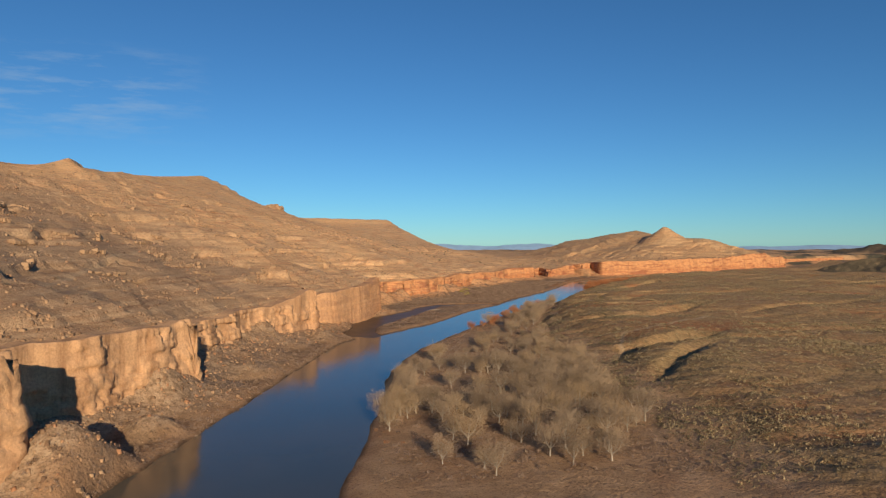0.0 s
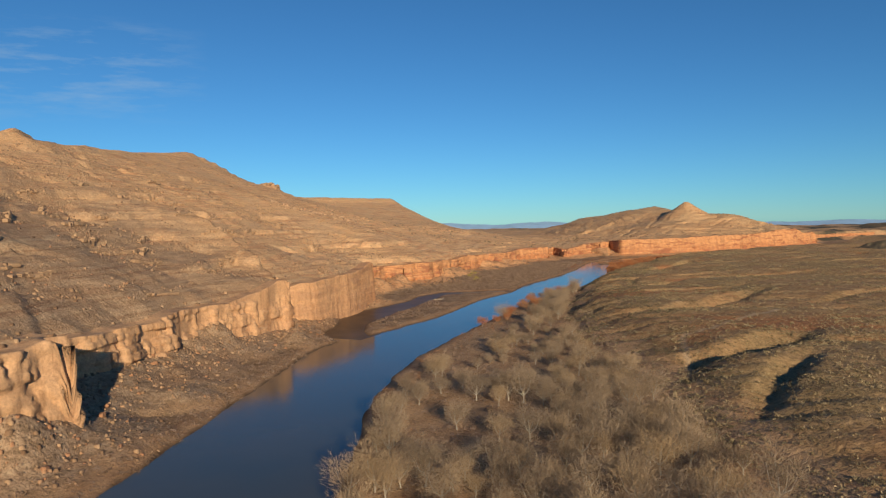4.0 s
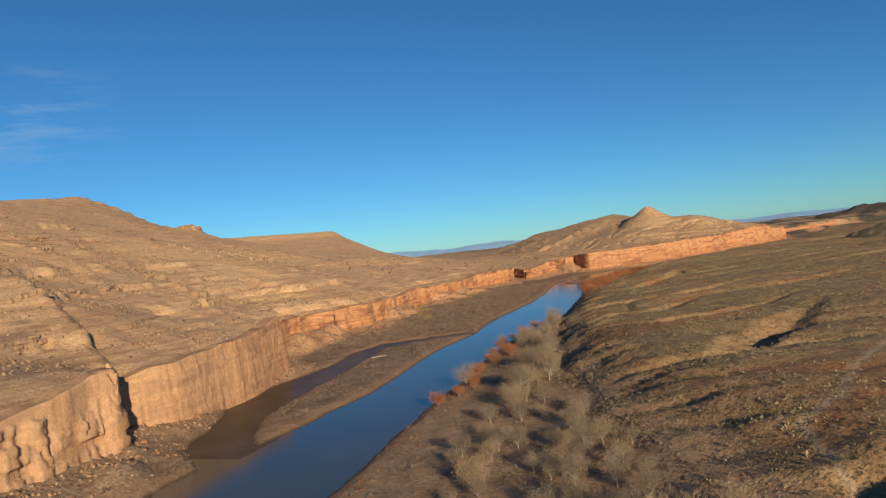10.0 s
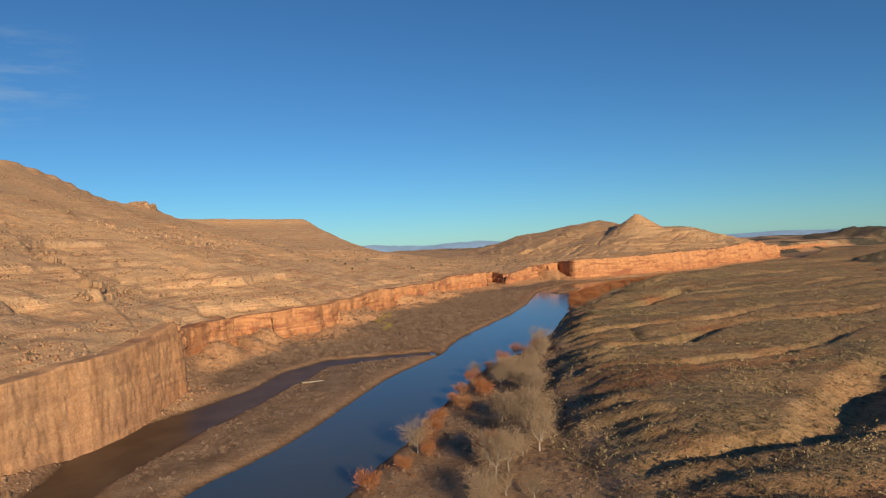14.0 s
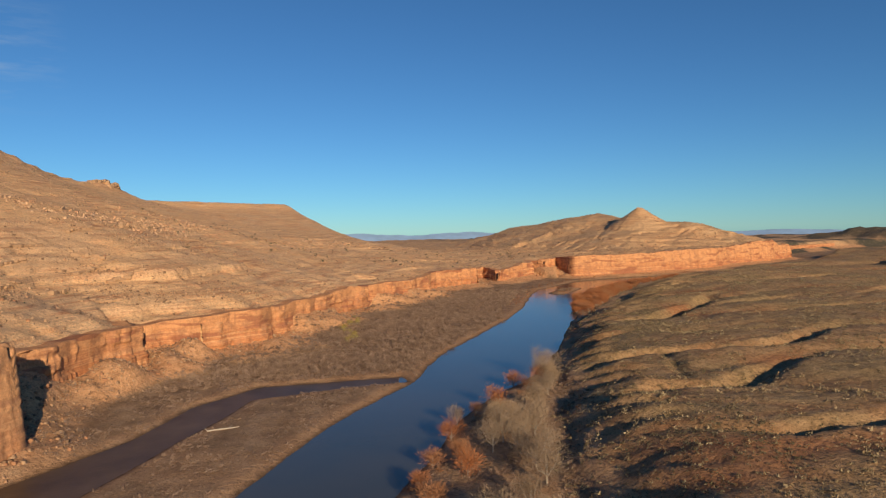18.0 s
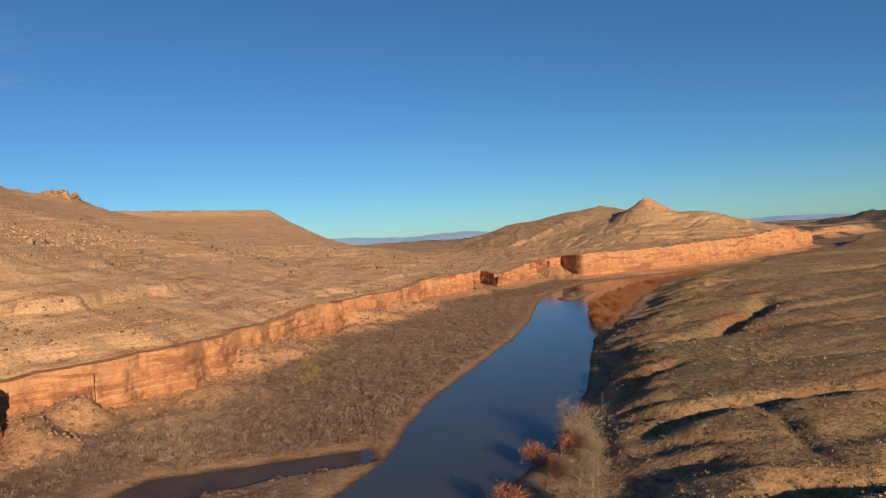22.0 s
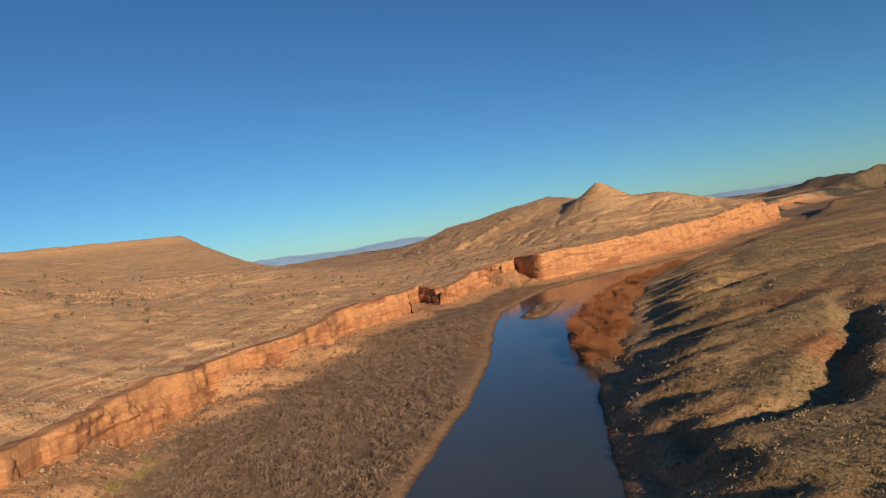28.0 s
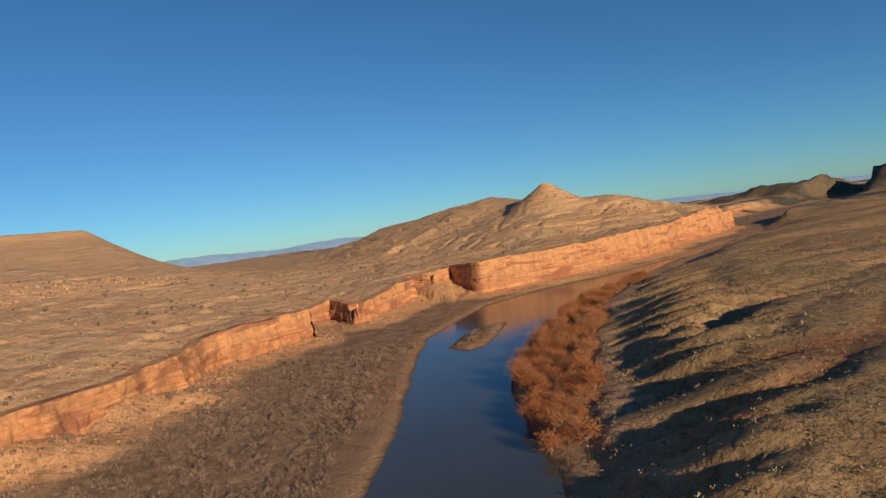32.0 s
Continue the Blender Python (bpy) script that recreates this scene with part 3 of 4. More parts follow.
def cliff_material():
    m, n, l, p = material("red_sandstone")
    v = place(n, l)
    beds = grain(n, l, place(n, l, (0.03, 0.03, 1.0)), 0.30, 4, 0.65)
    streak = grain(n, l, place(n, l, (1.0, 1.0, 0.06)), 0.12, 5, 0.65)
    block = grain(n, l, place(n, l, (1.0, 1.0, 1.6)), 0.11, 4, 0.6)
    mid, fine = grain(n, l, v, 0.02, 4), grain(n, l, v, 0.8, 5, 0.65)
    col = ramp(n, l, beds, [(0.30, (0.30, 0.13, 0.06)), (0.43, (0.52, 0.235, 0.105)), (0.50, (0.38, 0.155, 0.07)), (0.57, (0.54, 0.26, 0.12)), (0.70, (0.60, 0.33, 0.165))])
    sep = n.new("ShaderNodeSeparateXYZ")
    l.new(v, sep.inputs[0])
    level = math_node(n, l, "ADD", math_node(n, l, "MULTIPLY", sep.outputs["Z"], 0.02), math_node(n, l, "MULTIPLY", mid, 0.5))
    upper = ramp(n, l, level, [(0.64, (0, 0, 0)), (0.82, (0.75, 0.75, 0.75))])
    col = mix(n, l, upper, col, (0.60, 0.30, 0.135))
    col = mix(n, l, ramp(n, l, streak, [(0.56, (0, 0, 0)), (0.70, (0.6, 0.6, 0.6))]), col, (0.27, 0.12, 0.065))
    col = mix(n, l, ramp(n, l, block, [(0.50, (0, 0, 0)), (0.60, (0.55, 0.55, 0.55))]), col, (0.30, 0.15, 0.085))
    col = mix(n, l, ramp(n, l, block, [(0.36, (0.32, 0.32, 0.32)), (0.45, (0, 0, 0))]), col, (0.57, 0.33, 0.165))
    band = grain(n, l, place(n, l, (0.05, 0.05, 0.30)), 0.45, 3, 0.5)
    col = mix(n, l, ramp(n, l, band, [(0.55, (0, 0, 0)), (0.60, (0.75, 0.75, 0.75))]), col, (0.26, 0.095, 0.055))
    south = ramp(n, l, math_node(n, l, "MULTIPLY", sep.outputs["Y"], 0.001), [(0.55, (0.85, 0.85, 0.85)), (0.82, (0.55, 0.55, 0.55)), (1.0, (0.05, 0.05, 0.05))])
    col = mix(n, l, south, col, mix(n, l, 0.7, (0.57, 0.36, 0.205), ramp(n, l, streak, [(0.36, (1.15, 1.15, 1.15)), (0.52, (0.95, 0.93, 0.92)), (0.64, (0.55, 0.5, 0.47))]), "MULTIPLY"))
    col = mix(n, l, 0.6, col, ramp(n, l, fine, [(0.3, (0.55, 0.53, 0.5)), (0.6, (1.05, 1.04, 1.03))]), "MULTIPLY")
    drip = grain(n, l, place(n, l, (1.0, 1.0, 0.035)), 0.55, 4, 0.6)
    col = mix(n, l, ramp(n, l, drip, [(0.56, (0, 0, 0)), (0.68, (0.4, 0.4, 0.4))]), col, (0.26, 0.13, 0.07))
    l.new(col, p.inputs["Base Color"])
    p.inputs["Roughness"].default_value = 0.9
    p.inputs["Specular IOR Level"].default_value = 0.2
    bump(n, l, p, mix(n, l, 0.5, fine, beds), 0.8, 0.8)
    return m


def water_material():
    m, n, l, p = material("river_water")
    v = place(n, l, (1, 0.6, 1))
    col = ramp(n, l, grain(n, l, place(n, l), 0.012, 3), [(0.35, (0.06, 0.066, 0.06)), (0.7, (0.085, 0.078, 0.06))])
    l.new(col, p.inputs["Base Color"])
    p.inputs["Roughness"].default_value = 0.12
    p.inputs["IOR"].default_value = 1.333
    bump(n, l, p, mix(n, l, 0.5, grain(n, l, v, 0.25, 3), grain(n, l, v, 1.3, 3)), 0.10, 0.35)
    return m


def silt_material():
    m, n, l, p = material("muddy_shallows")
    col = ramp(n, l, grain(n, l, place(n, l), 0.05, 4), [(0.35, (0.075, 0.048, 0.030)), (0.7, (0.13, 0.085, 0.052))])
    l.new(col, p.inputs["Base Color"])
    p.inputs["Roughness"].default_value = 0.38
    p.inputs["IOR"].default_value = 1.2
    bump(n, l, p, grain(n, l, place(n, l), 0.6, 3), 0.2, 0.3)
    return m


GROUND, ROCK, WATER, SILT = ground_material(), cliff_material(), water_material(), silt_material()


def rock_material(name="fallen_rock", gain=1.0):
    m, n, l, p = material(name)
    g = n.new("ShaderNodeNewGeometry")
    v = place(n, l)
    col = ramp(n, l, g.outputs["Random Per Island"], [(0.0, (0.17, 0.10, 0.06)), (0.35, (0.31, 0.195, 0.115)), (0.7, (0.45, 0.295, 0.175)), (1.0, (0.36, 0.18, 0.095))])
    col = mix(n, l, 1.0, col, (gain, gain, gain), "MULTIPLY")
    fine = grain(n, l, v, 1.4, 4, 0.6)
    col = mix(n, l, 0.5, col, ramp(n, l, fine, [(0.3, (0.6, 0.6, 0.6)), (0.65, (1.15, 1.15, 1.15))]), "MULTIPLY")
    l.new(col, p.inputs["Base Color"])
    p.inputs["Roughness"].default_value = 0.92
    p.inputs["Specular IOR Level"].default_value = 0.2
    bump(n, l, p, fine, 0.7, 0.3)
    return m


def scrub_material(name, stops, per_object=False):
    m, n, l, p = material(name)
    if per_object:
        fac = n.new("ShaderNodeObjectInfo").outputs["Random"]
    else:
        each = n.new("ShaderNodeNewGeometry").outputs["Random Per Island"]
        clump = ramp(n, l, grain(n, l, place(n, l, (1, 1, 0.3)), 0.16, 2, 0.5), [(0.32, (0, 0, 0)), (0.68, (1, 1, 1))])
        fac = math_node(n, l, "ADD", math_node(n, l, "MULTIPLY", each, 0.4), math_node(n, l, "MULTIPLY", clump, 0.6))
    col = ramp(n, l, fac, stops)
    fine = grain(n, l, place(n, l), 0.9, 3, 0.6)
    col = mix(n, l, 0.6, col, ramp(n, l, fine, [(0.3, (0.6, 0.6, 0.6)), (0.7, (1.25, 1.25, 1.25))]), "MULTIPLY")
    l.new(col, p.inputs["Base Color"])
    p.inputs["Roughness"].default_value = 0.9
    p.inputs["Specular IOR Level"].default_value = 0.1
    return m


BOULDER, PALE = rock_material(), rock_material("pale_rock", 1.45)
TWIGS = scrub_material("bare_cottonwood_twigs", [(0, (0.23, 0.17, 0.115)), (0.5, (0.32, 0.24, 0.165)), (1, (0.38, 0.27, 0.16))], True)
BARK = scrub_material("grey_cottonwood_bark", [(0, (0.32, 0.28, 0.23)), (1, (0.42, 0.37, 0.31))], True)
RUST = scrub_material("rust_orange_tamarisk", [(0, (0.30, 0.115, 0.05)), (0.5, (0.40, 0.165, 0.07)), (1, (0.36, 0.18, 0.09))], True)
THICKET = scrub_material("grey_brown_thicket", [(0, (0.125, 0.083, 0.06)), (0.5, (0.23, 0.158, 0.115)), (0.9, (0.36, 0.26, 0.195)), (1.0, (0.28, 0.205, 0.13))])
SAGE = scrub_material("dry_sagebrush", [(0, (0.08, 0.064, 0.036)), (0.3, (0.15, 0.118, 0.066)), (0.5, (0.34, 0.265, 0.15)), (1, (0.44, 0.34, 0.20))])
RUSSET = scrub_material("russet_shore_brush", [(0, (0.20, 0.09, 0.045)), (0.5, (0.32, 0.15, 0.07)), (1, (0.34, 0.20, 0.105))])
JUNIPER = scrub_material("dark_juniper", [(0, (0.06, 0.06, 0.032)), (0.6, (0.10, 0.09, 0.05)), (1, (0.17, 0.135, 0.08))])
WOOD = scrub_material("bleached_driftwood", [(0, (0.34, 0.29, 0.23)), (1, (0.40, 0.35, 0.28))])
DARKSAGE = scrub_material("grey_greasewood", [(0, (0.10, 0.085, 0.05)), (0.6, (0.16, 0.13, 0.08)), (1, (0.24, 0.19, 0.12))])
YELLOW = scrub_material("yellow_willow_twigs", [(0, (0.30, 0.22, 0.06)), (0.5, (0.36, 0.28, 0.08)), (1, (0.30, 0.26, 0.10))], True)
JUNIPER_TREE = scrub_material("juniper_foliage", [(0, (0.055, 0.06, 0.03)), (0.6, (0.085, 0.085, 0.045)), (1, (0.13, 0.11, 0.065))], True)
# ---- ground, river and cliffs ----
def sheet(name, verts, faces, mat, label, category="", kind="structure", flat=False):
    me = bpy.data.meshes.new(name)
    me.vertices.add(len(verts))
    me.vertices.foreach_set("co", np.asarray(verts, np.float32).ravel())
    nf, k = faces.shape
    me.loops.add(nf * k)
    me.loops.foreach_set("vertex_index", faces.astype(np.int32).ravel())
    me.polygons.add(nf)
    me.polygons.foreach_set("loop_start", np.arange(0, nf * k, k, dtype=np.int32))
    me.polygons.foreach_set("loop_total", np.full(nf, k, np.int32))
    me.update(calc_edges=True)
    if not flat:
        me.polygons.foreach_set("use_smooth", np.ones(nf, bool))
    me.materials.append(mat)
    return tagged(new(name, me), label, category, "", kind)


def grid_faces(rows, cols):
    i = np.arange(rows - 1)[:, None] * cols + np.arange(cols - 1)[None, :]
    return np.stack([i, i + 1, i + cols + 1, i + cols], -1).reshape(-1, 4)


def spread(lo, hi, step, out_lo, out_hi, grow):
    mid = list(np.arange(lo, hi + step / 2, step))
    a, s = [], step
    while mid[-1] < out_hi:
        s = min(s * grow, 45)
        mid.append(mid[-1] + s)
    s, q = step, mid[0]
    while q > out_lo:
        s = min(s * grow, 45)
        q -= s
        a.append(q)
    return np.array(a[::-1] + mid)


xs = spread(-330, 1240, 3.0, -1600, 4300, 1.03)
ys = spread(200, 2260, 3.0, -700, 4780, 1.03)
gx, gy = np.meshgrid(xs, ys)
gz, mk = terrain(gx, gy)


def cells(x, y):
    i = np.clip(np.searchsorted(xs, x) - 1, 0, len(xs) - 2)
    j = np.clip(np.searchsorted(ys, y) - 1, 0, len(ys) - 2)
    return i, j, (x - xs[i]) / (xs[i + 1] - xs[i]), (y - ys[j]) / (ys[j + 1] - ys[j])


def height(x, y):
    """Height of the ground sheet under places of the plan."""
    x, y = np.atleast_1d(np.asarray(x, float)), np.atleast_1d(np.asarray(y, float))
    i, j, u, v = cells(x, y)
    return gz[j, i] * (1 - u) * (1 - v) + gz[j, i + 1] * u * (1 - v) + gz[j + 1, i] * (1 - u) * v + gz[j + 1, i + 1] * u * v


ground = sheet("ground", np.stack([gx, gy, gz], -1).reshape(-1, 3), grid_faces(len(ys), len(xs)), GROUND,
               "dry tan desert ground with ledges, gullies and sandy river flats", "ground")


def layer(ob, name, values):
    a = ob.data.attributes.new(name, "FLOAT", "POINT")
    a.data.foreach_set("value", np.clip(values, 0, 1).astype(np.float32).ravel())


patch = 0.5 + 0.5 * fbm(gx, gy, 60, 3, 120)
layer(ground, "east", np.where(mk["cliff"] < 0, smooth(mk["rise"], 0, 0.5) * mk["east"], 0.25 * mk["hill"]))
layer(ground, "gully", mk["gully"])
layer(ground, "ledge", mk["ledge"] * 0.5)
layer(ground, "flat", (mk["cliff"] < 0) * (1 - smooth(mk["talus"], 0.04, 0.22)) * np.where(mk["east"], 0.75 * (1 - smooth(mk["rise"], 0, 0.5)), 1))
layer(ground, "sand", (1 - smooth(mk["dist"] + 8 * (patch - 0.5), 3, 14 + 14 * smooth(gy, 1270, 1330) * (1 - smooth(gy, 1500, 1560)))) * (mk["cliff"] < 0) + 0.5 * (mk["dist"] < 60) * (patch > 0.62) * (mk["cliff"] < -20) * ~mk["east"])
layer(ground, "wood", np.maximum(np.maximum(mk["dark"] * 0.85, 0.85 * mk["spur"]), smooth(fbm(gx, gy, 170, 4, 121), 0.0, 0.35) * smooth(gx + 0.4 * gy, 1900, 2400) * smooth(gy, 1900, 2300)))
layer(ground, "shale", (1 - smooth(gy + 60 * fbm(gx, gy, 120, 2, 122), 560, 1000)) * (mk["cliff"] > -60))
layer(ground, "trail", mk["trail"])
layer(ground, "talus", smooth(mk["talus"], 0.04, 0.22) * np.where(mk["east"], 0, 0.85))
layer(ground, "wet", 1 - smooth(mk["dist"], -0.5, 2.0))

wx0 = np.array([(-420, -700, 0), (2000, -700, 0), (2000, 2700, 0), (-420, 2700, 0)], float)
river = sheet("water", wx0, np.array([[0, 1, 2, 3]]), WATER, "calm blue-brown river reflecting the sky", "river")


ring = np.array([(-60, 662), (-125, 690), (-125, 800), (-95, 870), (-50, 930), (-30, 990), (0, 1030), (96, 1034), (96, 996), (55, 985), (25, 972), (-5, 870), (-30, 800), (-48, 740), (-46, 690)], float)
sheet("shallow_water", np.concatenate([ring, np.full((len(ring), 1), 0.012)], 1), np.arange(len(ring))[None], SILT, "shallow brown side channel behind the gravel bar", "river")


def cliff_run(index, first, last, step, broken, label):
    """A rock face along a stretch of the cliff line, with beds, joints and buttresses."""
    pts = CLIFF_LINE[first:last + 1]
    seg = np.linalg.norm(np.diff(pts[:, :2], axis=0), axis=1)
    s_at = np.concatenate([[0], np.cumsum(seg)])
    s = np.arange(0, s_at[-1] + step, step)
    q = np.stack([np.interp(s, s_at, pts[:, k]) for k in range(4)], 1)
    for _ in range(3):
        q[1:-1, :2] = (q[:-2, :2] + 2 * q[1:-1, :2] + q[2:, :2]) / 4
    tang = np.gradient(q[:, :2], axis=0)
    tang /= np.linalg.norm(tang, axis=1)[:, None] + 1e-9
    out = np.stack([tang[:, 1], -tang[:, 0]], 1)
    tall = 34
    v = np.linspace(0, 1, tall)
    S, V = np.meshgrid(s + 977 * index, v, indexing="ij")
    topz = height(q[:, 0] - out[:, 0] * 10, q[:, 1] - out[:, 1] * 10)
    z = (q[:, 3, None] - 7) + V * (topz[:, None] + 0.4 - q[:, 3, None] + 7)
    butt = broken * (3.0 * fbm(S, S * 0 + 3.3, 38, 2, 130) + 1.4 * fbm(S, z * 0.4, 13, 3, 131))
    joint = -1.9 * broken * np.clip(1 - np.abs(perlin(S / 11 + 0.3 * perlin(S / 30, z / 14, 141), z / 60, 140)) / 0.10, 0, 1)
    joint += -0.9 * (0.4 + 0.6 * broken) * np.clip(1 - np.abs(perlin(S / 4.2, z / 25, 142)) / 0.14, 0, 1)
    bedz = z / 4.6 + 0.5 * perlin(S / 90, z / 40, 143)
    b = np.floor(bedz)
    fr = bedz - b
    setb = perlin(S / 22, b * 7.7, 144) * 1.2 * broken - 2.6 * broken * smooth(perlin(S / 55, b * 0.15, 148), 0.0, 0.4) * smooth(V, 0.55, 0.6)
    nick = -0.9 * np.clip(1 - fr / 0.16, 0, 1) - 1.7 * broken * ((b.astype(np.int64) + index) % 3 == 0) * smooth(perlin(S / 70, b * 3.1, 149), -0.2, 0.15)
    cave = -1.5 * np.clip(broken - 0.4, 0, 1) * smooth(perlin(S / 30, z / 9, 145), 0.3, 0.8) * np.sin(np.pi * V)
    slope = (1 - V) * 3.0 + 1.2
    for long, high, push in ((7.0, 2, 2.6), (17.0, 4, 3.6)):
        blk = np.floor((S + 3 * perlin(S / 9, b / high, 150)) / long).astype(np.int64)
        lay = np.floor(b / high).astype(np.int64)
        slope = slope + broken * push * (lattice(blk, lay, 151) / 65536 - 0.5)
    off = slope + butt + joint + setb + nick + cave + 0.25 * perlin(S / 1.7, z / 1.5, 146)
    off = np.maximum(off, 0.2 + 0.25 * perlin(S / 3, z / 3, 147))
    X = q[:, 0, None] + out[:, 0, None] * off
    Y = q[:, 1, None] + out[:, 1, None] * off
    capx, capy, capz = [], [], []
    for back in (1.5, 5.0, 9.0, 13.0):
        cx, cy = q[:, 0] - out[:, 0] * back, q[:, 1] - out[:, 1] * back
        h = height(cx, cy)
        capx.append(cx), capy.append(cy), capz.append(np.maximum(h, topz - 0.2) + 0.35 if back < 10 else h - 0.6)
    X = np.concatenate([X, np.stack(capx, 1)], 1)
    Y = np.concatenate([Y, np.stack(capy, 1)], 1)
    z = np.concatenate([z, np.stack(capz, 1)], 1)
    return sheet("cliff_%d" % index, np.stack([X, Y, z], -1).reshape(-1, 3), grid_faces(len(s), tall + 4)[:, ::-1], ROCK, label, "cliff", "structure", True)


runs = [(1, 4, 2.4, 0.6, "weathered brown sandstone nose above the river"), (4, 7, 1.4, 0.9, "orange sandstone cliff with a fractured shaded end"),
        (7, 11, 1.4, 1.0, "low ledged tan sandstone cliff over a talus slope"),
        (11, 16, 1.2, 0.16, "sheer streaked sandstone cliff face beside a narrow channel"), (16, 20, 1.3, 1.0, "broken red sandstone cliff with a dark cleft"),
        (20, 27, 1.5, 0.9, "long banded red sandstone cliff above grey thicket"), (27, 30, 1.4, 0.9, "jointed orange sandstone headland"),
        (30, 37, 1.6, 1.0, "shaded sandstone alcove with a standing pillar"), (37, 46, 2.0, 0.3, "long sunlit wall of orange sandstone"),
        (46, 49, 4.0, 1.0, "low red cliffs beyond the bend of the river")]
for k, (a, b, step, broken, label) in enumerate(runs):
    cliff_run(k + 1, CORNER[a], CORNER[b], step, broken, label)


# ---- scattered rock and brush, past counting ----
rng = np.random.RandomState(11)


def turned(count):
    """Random turns about the upright axis."""
    a = rng.uniform(0, 2 * np.pi, count)
    c, s, o, i = np.cos(a), np.sin(a), np.zeros(count), np.ones(count)
    return np.stack([np.stack([c, -s, o], -1), np.stack([s, c, o], -1), np.stack([o, o, i], -1)], 1)


def strew(name, models, px, py, size, squash, mat, label, category, sink=0.1, pz=None):
    """One mesh of many small pieces, each a turned and scaled copy of one of a few models (vertices, triangles)."""
    pz = height(px, py) if pz is None else pz
    verts, faces, base = [], [], 0
    pick = rng.randint(0, len(models), len(px))
    for k, (mv, mf) in enumerate(models):
        w = np.nonzero(pick == k)[0]
        if not len(w):
            continue
        r = turned(len(w))
        stretch = np.stack([rng.uniform(0.75, 1.3, len(w)), rng.uniform(0.75, 1.3, len(w)), rng.uniform(0.8, 1.25, len(w)) * squash], -1)
        v = np.einsum("nij,nvj->nvi", r, mv[None] * stretch[:, None]) * size[w][:, None, None]
        v = v + np.stack([px[w], py[w], pz[w] - sink * size[w]], -1)[:, None]
        f = mf[None] + (np.arange(len(w)) * len(mv))[:, None, None] + base
        verts.append(v.reshape(-1, 3)), faces.append(f.reshape(-1, 3))
        base += len(w) * len(mv)
    return sheet(name, np.concatenate(verts), np.concatenate(faces), mat, label, category, "stuff", True)


def rock_model(seed):
    q = np.random.RandomState(seed)
    v = np.array([(x, y, z) for z in (-0.3, 0.62) for x, y in ((-0.5, -0.5), (0.5, -0.5), (0.5, 0.5), (-0.5, 0.5))], float)
    v[4:, :2] *= q.uniform(0.5, 0.95)
    v += q.uniform(-0.17, 0.17, v.shape)
    f = [(4, 5, 6), (4, 6, 7), (0, 1, 5), (0, 5, 4), (1, 2, 6), (1, 6, 5), (2, 3, 7), (2, 7, 6), (3, 0, 4), (3, 4, 7)]
    return v, np.array(f)


def brush_model(seed, blades, reach=0.34, slim=1.0, rise=0.0):
    """A dome of small crooked sprays, open between."""
    q = np.random.RandomState(seed)
    v, f = [], []
    for k in range(blades):
        a, u = q.uniform(0, 2 * np.pi), q.uniform(0.05, 1)
        rad = q.uniform(0.25, 1.0) ** 0.6
        c = np.array([np.cos(a) * np.sqrt(1 - u * u) * rad, np.sin(a) * np.sqrt(1 - u * u) * rad, u * rad])
        d = c / np.linalg.norm(c) + q.uniform(-0.6, 0.6, 3)
        e = np.cross(d, q.uniform(-1, 1, 3))
        e = e / (np.linalg.norm(e) + 1e-6) * reach * q.uniform(0.5, 1.1) * slim
        d = d + np.array([0, 0, rise])
        v += [c - e * 0.5 - d * reach * 0.5, c + e * 0.5 - d * reach * 0.4, c + d * reach * 0.6]
        f.append((3 * k, 3 * k + 1, 3 * k + 2))
    return np.array(v), np.array(f)


def sample(x0, x1, y0, y1, count, chance):
    """Random places in a stretch of the plan, kept by the chance that chance(x, y, masks) gives."""
    x, y = rng.uniform(x0, x1, count), rng.uniform(y0, y1, count)
    i, j, u, v = cells(x, y)
    z, m = height(x, y), {key: a[j, i] for key, a in mk.items()}
    keep = rng.uniform(0, 1, count) < chance(x, y, m)
    return x[keep], y[keep], z[keep]


def sizes(count, small, large, power=2.5):
    return small + (large - small) * rng.uniform(0, 1, count) ** power


rocks = [rock_model(k) for k in range(8)]
low_brush = [brush_model(20 + k, 9, 0.5) for k in range(5)]
tall_brush = [brush_model(40 + k, 42, 0.34, 0.6, 0.2) for k in range(6)]
shrubs = [brush_model(60 + k, 80, 0.30, 0.6, 0.25) for k in range(6)]

x, y, z = sample(-560, 330, 180, 1900, 230000, lambda x, y, m: (m["cliff"] > 3) * (0.05 + 0.75 * m["ledge"] + 0.75 * smooth(fbm(x, y, 70, 4, 160), 0.12, 0.6)) * (1 - 0.55 * smooth(y, 1200, 1500)) * ~m["over"])
strew("slope_rubble", rocks, x, y, sizes(len(x), 0.5, 2.2, 3.2), 0.8, BOULDER, "tan sandstone rubble strewn over the slope and its ledges", "rocks", 0.05, z)
x, y, z = sample(-230, 300, 180, 1700, 230000, lambda x, y, m: (m["cliff"] < -2) * ~m["east"] * (m["dist"] > 2) * m["talus"] * 0.75)
strew("talus_rubble", rocks, x, y, sizes(len(x), 0.35, 2.0, 2.6), 0.8, BOULDER, "broken sandstone blocks on the talus below the cliffs", "rocks", 0.05, z)
x, y, z = sample(350, 1150, 1850, 2750, 26000, lambda x, y, m: (m["cliff"] > 5) * (0.08 + 0.7 * smooth(fbm(x, y, 60, 3, 161), 0.15, 0.6)))
strew("hillside_rubble", rocks, x, y, sizes(len(x), 0.9, 3.2, 2.5), 0.8, BOULDER, "pale blocks strewn over the hill below the butte", "rocks", 0.05, z)

